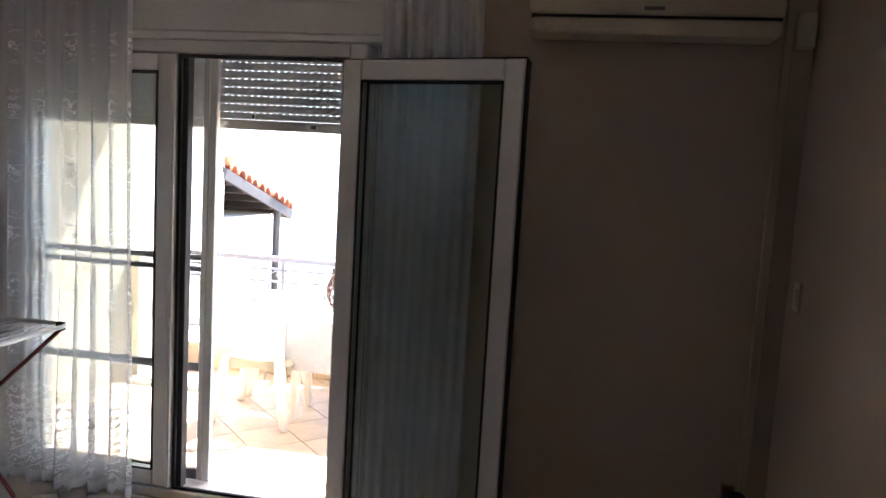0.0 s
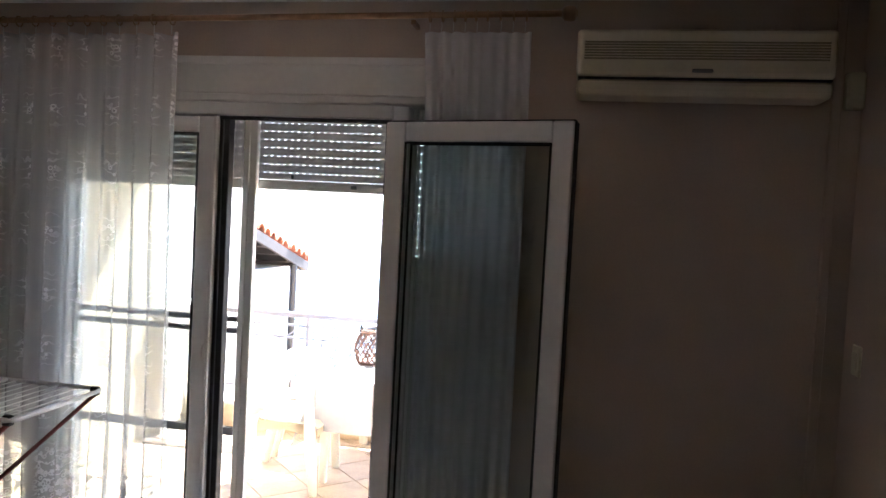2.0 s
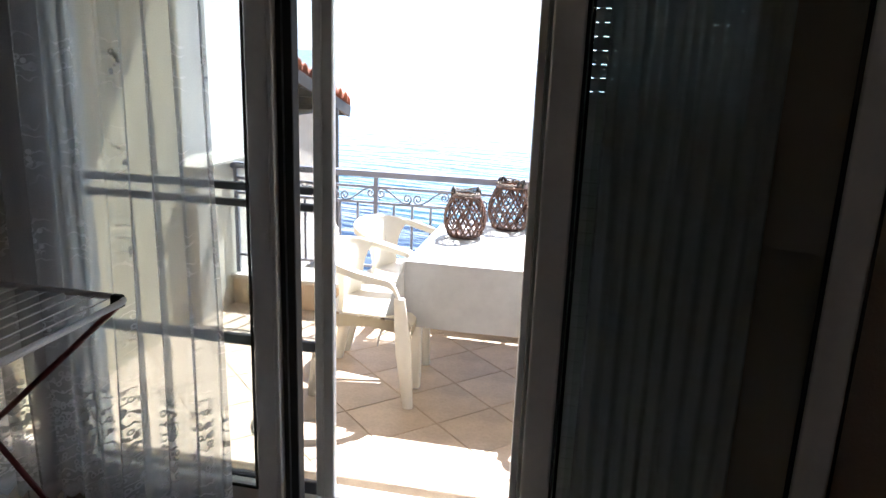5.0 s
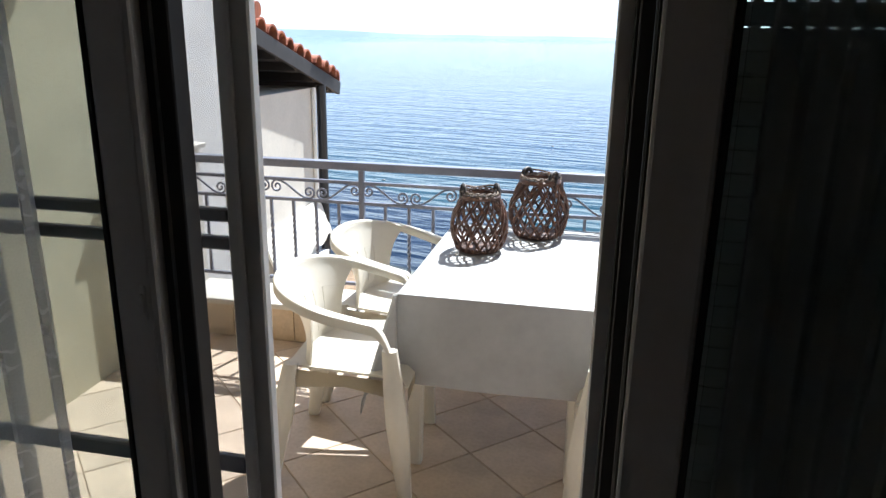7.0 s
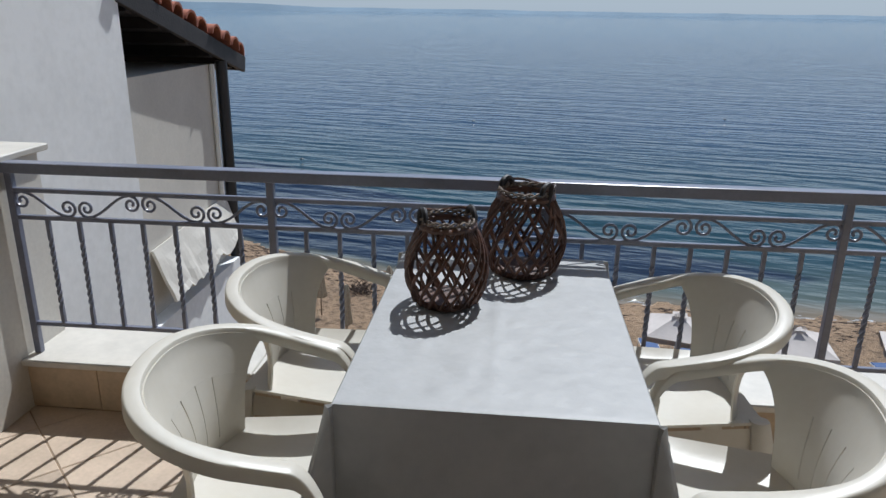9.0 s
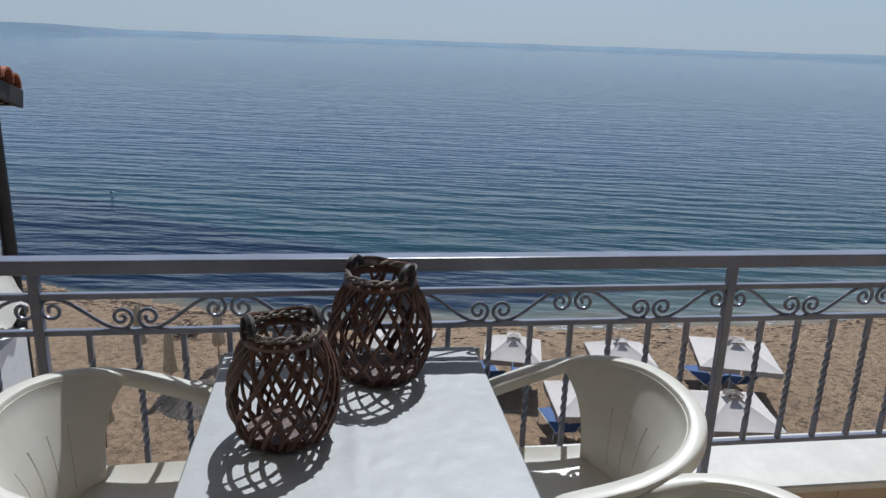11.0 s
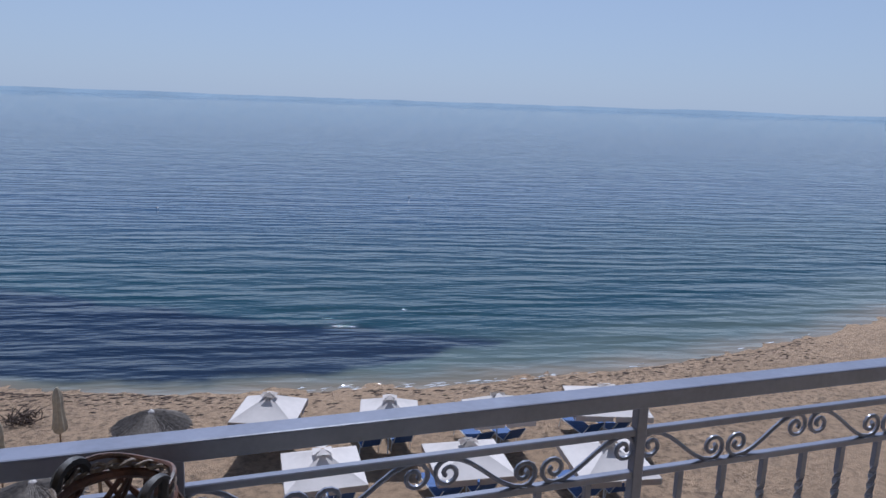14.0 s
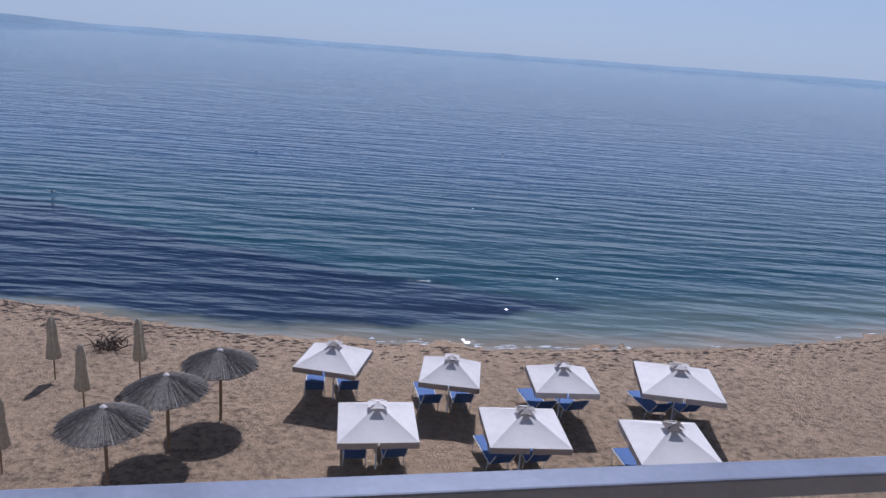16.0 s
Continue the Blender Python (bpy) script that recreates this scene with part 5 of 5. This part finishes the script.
def closed_umbrella(m, label):
    u = thing("folded_umbrella", label, "umbrella", m, "folded umbrellas")
    pb = bmesh.new()
    tube(pb, [(0, 0, -0.1), (0, 0, 2.0)], 0.024, 8)
    part("pole", pb, POLE, u, smooth=True)
    cb = bmesh.new()
    seg = 20
    rings = []
    for r, z in ((0.17, 0.72), (0.19, 0.78), (0.15, 1.15), (0.12, 1.45), (0.13, 1.6), (0.11, 1.85), (0.06, 2.02), (0.02, 2.08)):
        rings.append([cb.verts.new((r * (1 + 0.22 * math.cos(5 * 2 * math.pi * k / seg)) * math.cos(2 * math.pi * k / seg), r * (1 + 0.22 * math.cos(5 * 2 * math.pi * k / seg)) * math.sin(2 * math.pi * k / seg), z + 0.03 * math.sin(k * 1.7) * (z < 0.75))) for k in range(seg)])
    for A, B in zip(rings, rings[1:]):
        for k in range(seg):
            cb.faces.new((A[k], A[(k + 1) % seg], B[(k + 1) % seg], B[k]))
    cb.faces.new(rings[-1]); cb.faces.new(rings[0][::-1])
    part("folded_cloth", cb, FOLDED, u, smooth=True)
    return u


def on_sand(x, y, rz=0, tilt=0, ty=0):
    return pose(x, y, ground_z(x, y), tilt, ty, rz)


UMB = ((2.4, 21.5, -20, 0.98), (5.81, 20.52, -14, 0.93), (9.11, 19.85, -7, 0.98), (12.72, 19.57, -18, 1.25), (3.37, 17.5, -3, 1.04), (7.07, 17.04, -5, 1.08), (10.68, 16.14, -8, 1.1))
u0 = square_umbrella(on_sand(*UMB[0][:3]), "white square canvas beach umbrella with vent flaps")
for x, y, rz, wide in UMB[1:]:
    copy_thing(u0, on_sand(x, y, rz, random.uniform(-2, 2), random.uniform(-2, 2)) @ Matrix.Diagonal((wide, wide, 1, 1)))
l0 = None
for x, y, rz, wide in UMB:
    for dx in (-0.55, 0.45):
        m = on_sand(x + dx, y + 0.15, random.uniform(-6, 6))
        if l0 is None:
            l0 = lounger(m, "blue sun lounger on a white metal frame under an umbrella")
        else:
            copy_thing(l0, m)
t0 = thatch_umbrella(on_sand(-0.79, 20.29), "round thatched straw umbrella on a wooden pole")
for x, y in ((-1.91, 18.67), (-2.97, 16.99)):
    copy_thing(t0, on_sand(x, y, 40))
k0 = closed_umbrella(on_sand(-6.0, 23.1), "folded beige beach umbrella tied round its pole")
for x, y, rz in ((-3.49, 22.9, 20), (-4.56, 20.9, 50), (-5.56, 17.85, 80), (-7.6, 19.6, 10), (-9.4, 22.0, 30)):
    copy_thing(k0, on_sand(x, y, rz, random.uniform(-2, 2)))

dr = bmesh.new()
rnd = random.Random(8)
for k in range(70):
    a, r = rnd.uniform(0, 6.28), rnd.uniform(0, 0.55)
    p = Vector((-5.08 + r * math.cos(a), 25.7 + r * math.sin(a), ground_z(-5, 25.7) + rnd.uniform(0.0, 0.15)))
    q = p + Vector((rnd.uniform(-0.5, 0.5), rnd.uniform(-0.5, 0.5), rnd.uniform(0.0, 0.4)))
    tube(dr, [p, (p + q) / 2 + Vector((rnd.uniform(-0.08, 0.08), rnd.uniform(-0.08, 0.08), 0.05)), q], [0.022, 0.016, 0.006], 4)
tagged(part("driftwood_pile", dr, DRIFT), "dark tangle of driftwood and dry roots on the sand", "driftwood", kind="stuff")

# buoys
for x, y in ((-3.6, 76.2), (24.0, 83.0), (-15.5, 53.3)):
    b = thing("buoy", "small dark mooring buoy floating offshore", "buoy", Matrix.Translation((x, y, SEA_Z)), "mooring buoys")
    part("float", lathe(bmesh.new(), [(0.05, -0.1), (0.16, 0.0), (0.16, 0.02), (0.1, 0.05), (0.03, 0.06)], 12), BLACKPIPE, b, smooth=True)

# seaweed wrack along the water line
wr = bmesh.new()
for k in range(2600):
    x = rnd.uniform(-14, 30)
    y = shore(x) - 0.35 - rnd.uniform(0, 1) ** 2.2 * 2.4 - 0.25 * math.sin(x * 0.8)
    if rnd.random() > 0.35 + 0.6 * max(0, min(1, (8 - x) / 16)):
        continue
    s = rnd.uniform(0.03, 0.14)
    z = ground_z(x, y)
    a = rnd.uniform(0, 3.14)
    vs = [wr.verts.new((x + s * math.cos(a + q * 2.1) * (1 + rnd.random()), y + 0.5 * s * math.sin(a + q * 2.1), z + 0.004)) for q in range(3)]
    top = wr.verts.new((x, y, z + s * 0.3))
    for q in range(3):
        wr.faces.new((vs[q], vs[(q + 1) % 3], top))
tagged(part("seaweed_wrack", wr, DRIFT), "dark dried seaweed strewn along the water line", "seaweed", kind="stuff")

# thin foam where ripples break
fo = bmesh.new()
for k in range(60):
    x = rnd.uniform(3.5, 14.5) if k < 50 else rnd.uniform(15, 34)
    y = shore(x) + 0.25 + rnd.gauss(0, 0.12)
    w_, d_ = rnd.uniform(0.06, 0.35), rnd.uniform(0.01, 0.03)
    vs = [fo.verts.new((x + a * w_, y + b * d_ + 0.02 * math.sin(9 * (x + a * w_)), SEA_Z + 0.006 + c_)) for a, b, c_ in ((-1, 0, 0), (-0.4, -1, 0), (0.5, -0.8, 0), (1, 0.1, 0), (0.4, 1, 0), (-0.5, 0.9, 0))]
    tp = fo.verts.new((x, y, SEA_Z + 0.02))
    for q in range(6):
        fo.faces.new((vs[q], vs[(q + 1) % 6], tp))
tagged(part("foam", fo, mat("sea_foam", (0.75, 0.75, 0.75), 0.8, 0.05)), "thin white foam along the water's edge", "foam", kind="stuff")

# dark post and planting below the balcony
ps = thing("fence_post", "black wooden post rising below the balcony", "post")
part("post", boxbm(-2.1, -1.97, 6.95, 7.08, -8.95, -1.71, 0.01), BLACKPIPE, ps)


def shrub(x, y, z, r, n, label, material, seed):
    rnd = random.Random(seed)
    t = thing("shrub", label, "shrub", Matrix.Translation((x, y, 0)))
    gz = SAND_Z
    tr = bmesh.new()
    for k in range(7):
        a = 2 * math.pi * k / 7
        tube(tr, [(0, 0, gz - 0.1), (0.1 * math.cos(a), 0.1 * math.sin(a), (gz + z) / 2), (r * 0.6 * math.cos(a), r * 0.6 * math.sin(a), z - 0.2)], [0.05, 0.035, 0.01], 5)
    part("trunk", tr, POLE, t)
    lf = bmesh.new()
    for k in range(n):
        d = Vector((rnd.gauss(0, 1), rnd.gauss(0, 1), rnd.gauss(0, 1))).normalized() * r * rnd.uniform(0.45, 1.05) * (0.8 + 0.35 * noise.noise(Vector((k * 0.1, 0, seed))))
        c_ = Vector((0, 0, z - r * 0.5)) + d
        s = rnd.uniform(0.03, 0.07)
        u_ = Vector((rnd.gauss(0, 1), rnd.gauss(0, 1), rnd.gauss(0, 0.6))).normalized()
        v_ = u_.orthogonal().normalized()
        p = [c_ - u_ * s, c_ + v_ * s * 0.4, c_ + u_ * s, c_ - v_ * s * 0.4]
        q = [lf.verts.new(a) for a in p]
        lf.faces.new((q[0], q[1], q[2])); lf.faces.new((q[0], q[2], q[3]))
    tagged(part("crown", lf, material, t), kind="stuff")
    return t


shrub(2.4, 6.6, -2.72, 0.36, 1500, "leafy green shrub top below the balcony", LEAF, 11)
shrub(3.5, 6.6, -2.74, 0.3, 1200, "leafy green shrub top below the balcony", LEAF, 12)
fs = shrub(-2.25, 6.05, -1.95, 0.36, 1300, "green shrub with red flowers below the balcony", LEAF, 13)
pe = bmesh.new()
for k in range(60):
    d = Vector((rnd.gauss(0, 1), rnd.gauss(0, 1), abs(rnd.gauss(0, 1)))).normalized() * rnd.uniform(0.3, 0.38)
    q0 = Vector((0, 0, -1.95 - 0.18)) + d
    for a in range(5):
        e1, e2 = Vector((math.cos(a * 1.257), math.sin(a * 1.257), 0.3)) * 0.03, Vector((math.cos(a * 1.257 + 0.7), math.sin(a * 1.257 + 0.7), 0.3)) * 0.03
        pe.faces.new([pe.verts.new(q0), pe.verts.new(q0 + e1), pe.verts.new(q0 + e2)])
tagged(part("flowers", pe, PETAL, fs, "small red flowers"), kind="stuff")

# ---- tiles, last ----
diagonal_tiles(fl, TILE_IN, XL, XR, -3.6, -0.004, -0.02, 0.0, 0.302, (-0.329 + 0.0, -0.113))
diagonal_tiles(bf, TILE_OUT, BX0, BX1, WALL_T + 0.032, PAR_Y - 0.013, ZB - 0.02, ZB, 0.31, (0.19, 0.77))
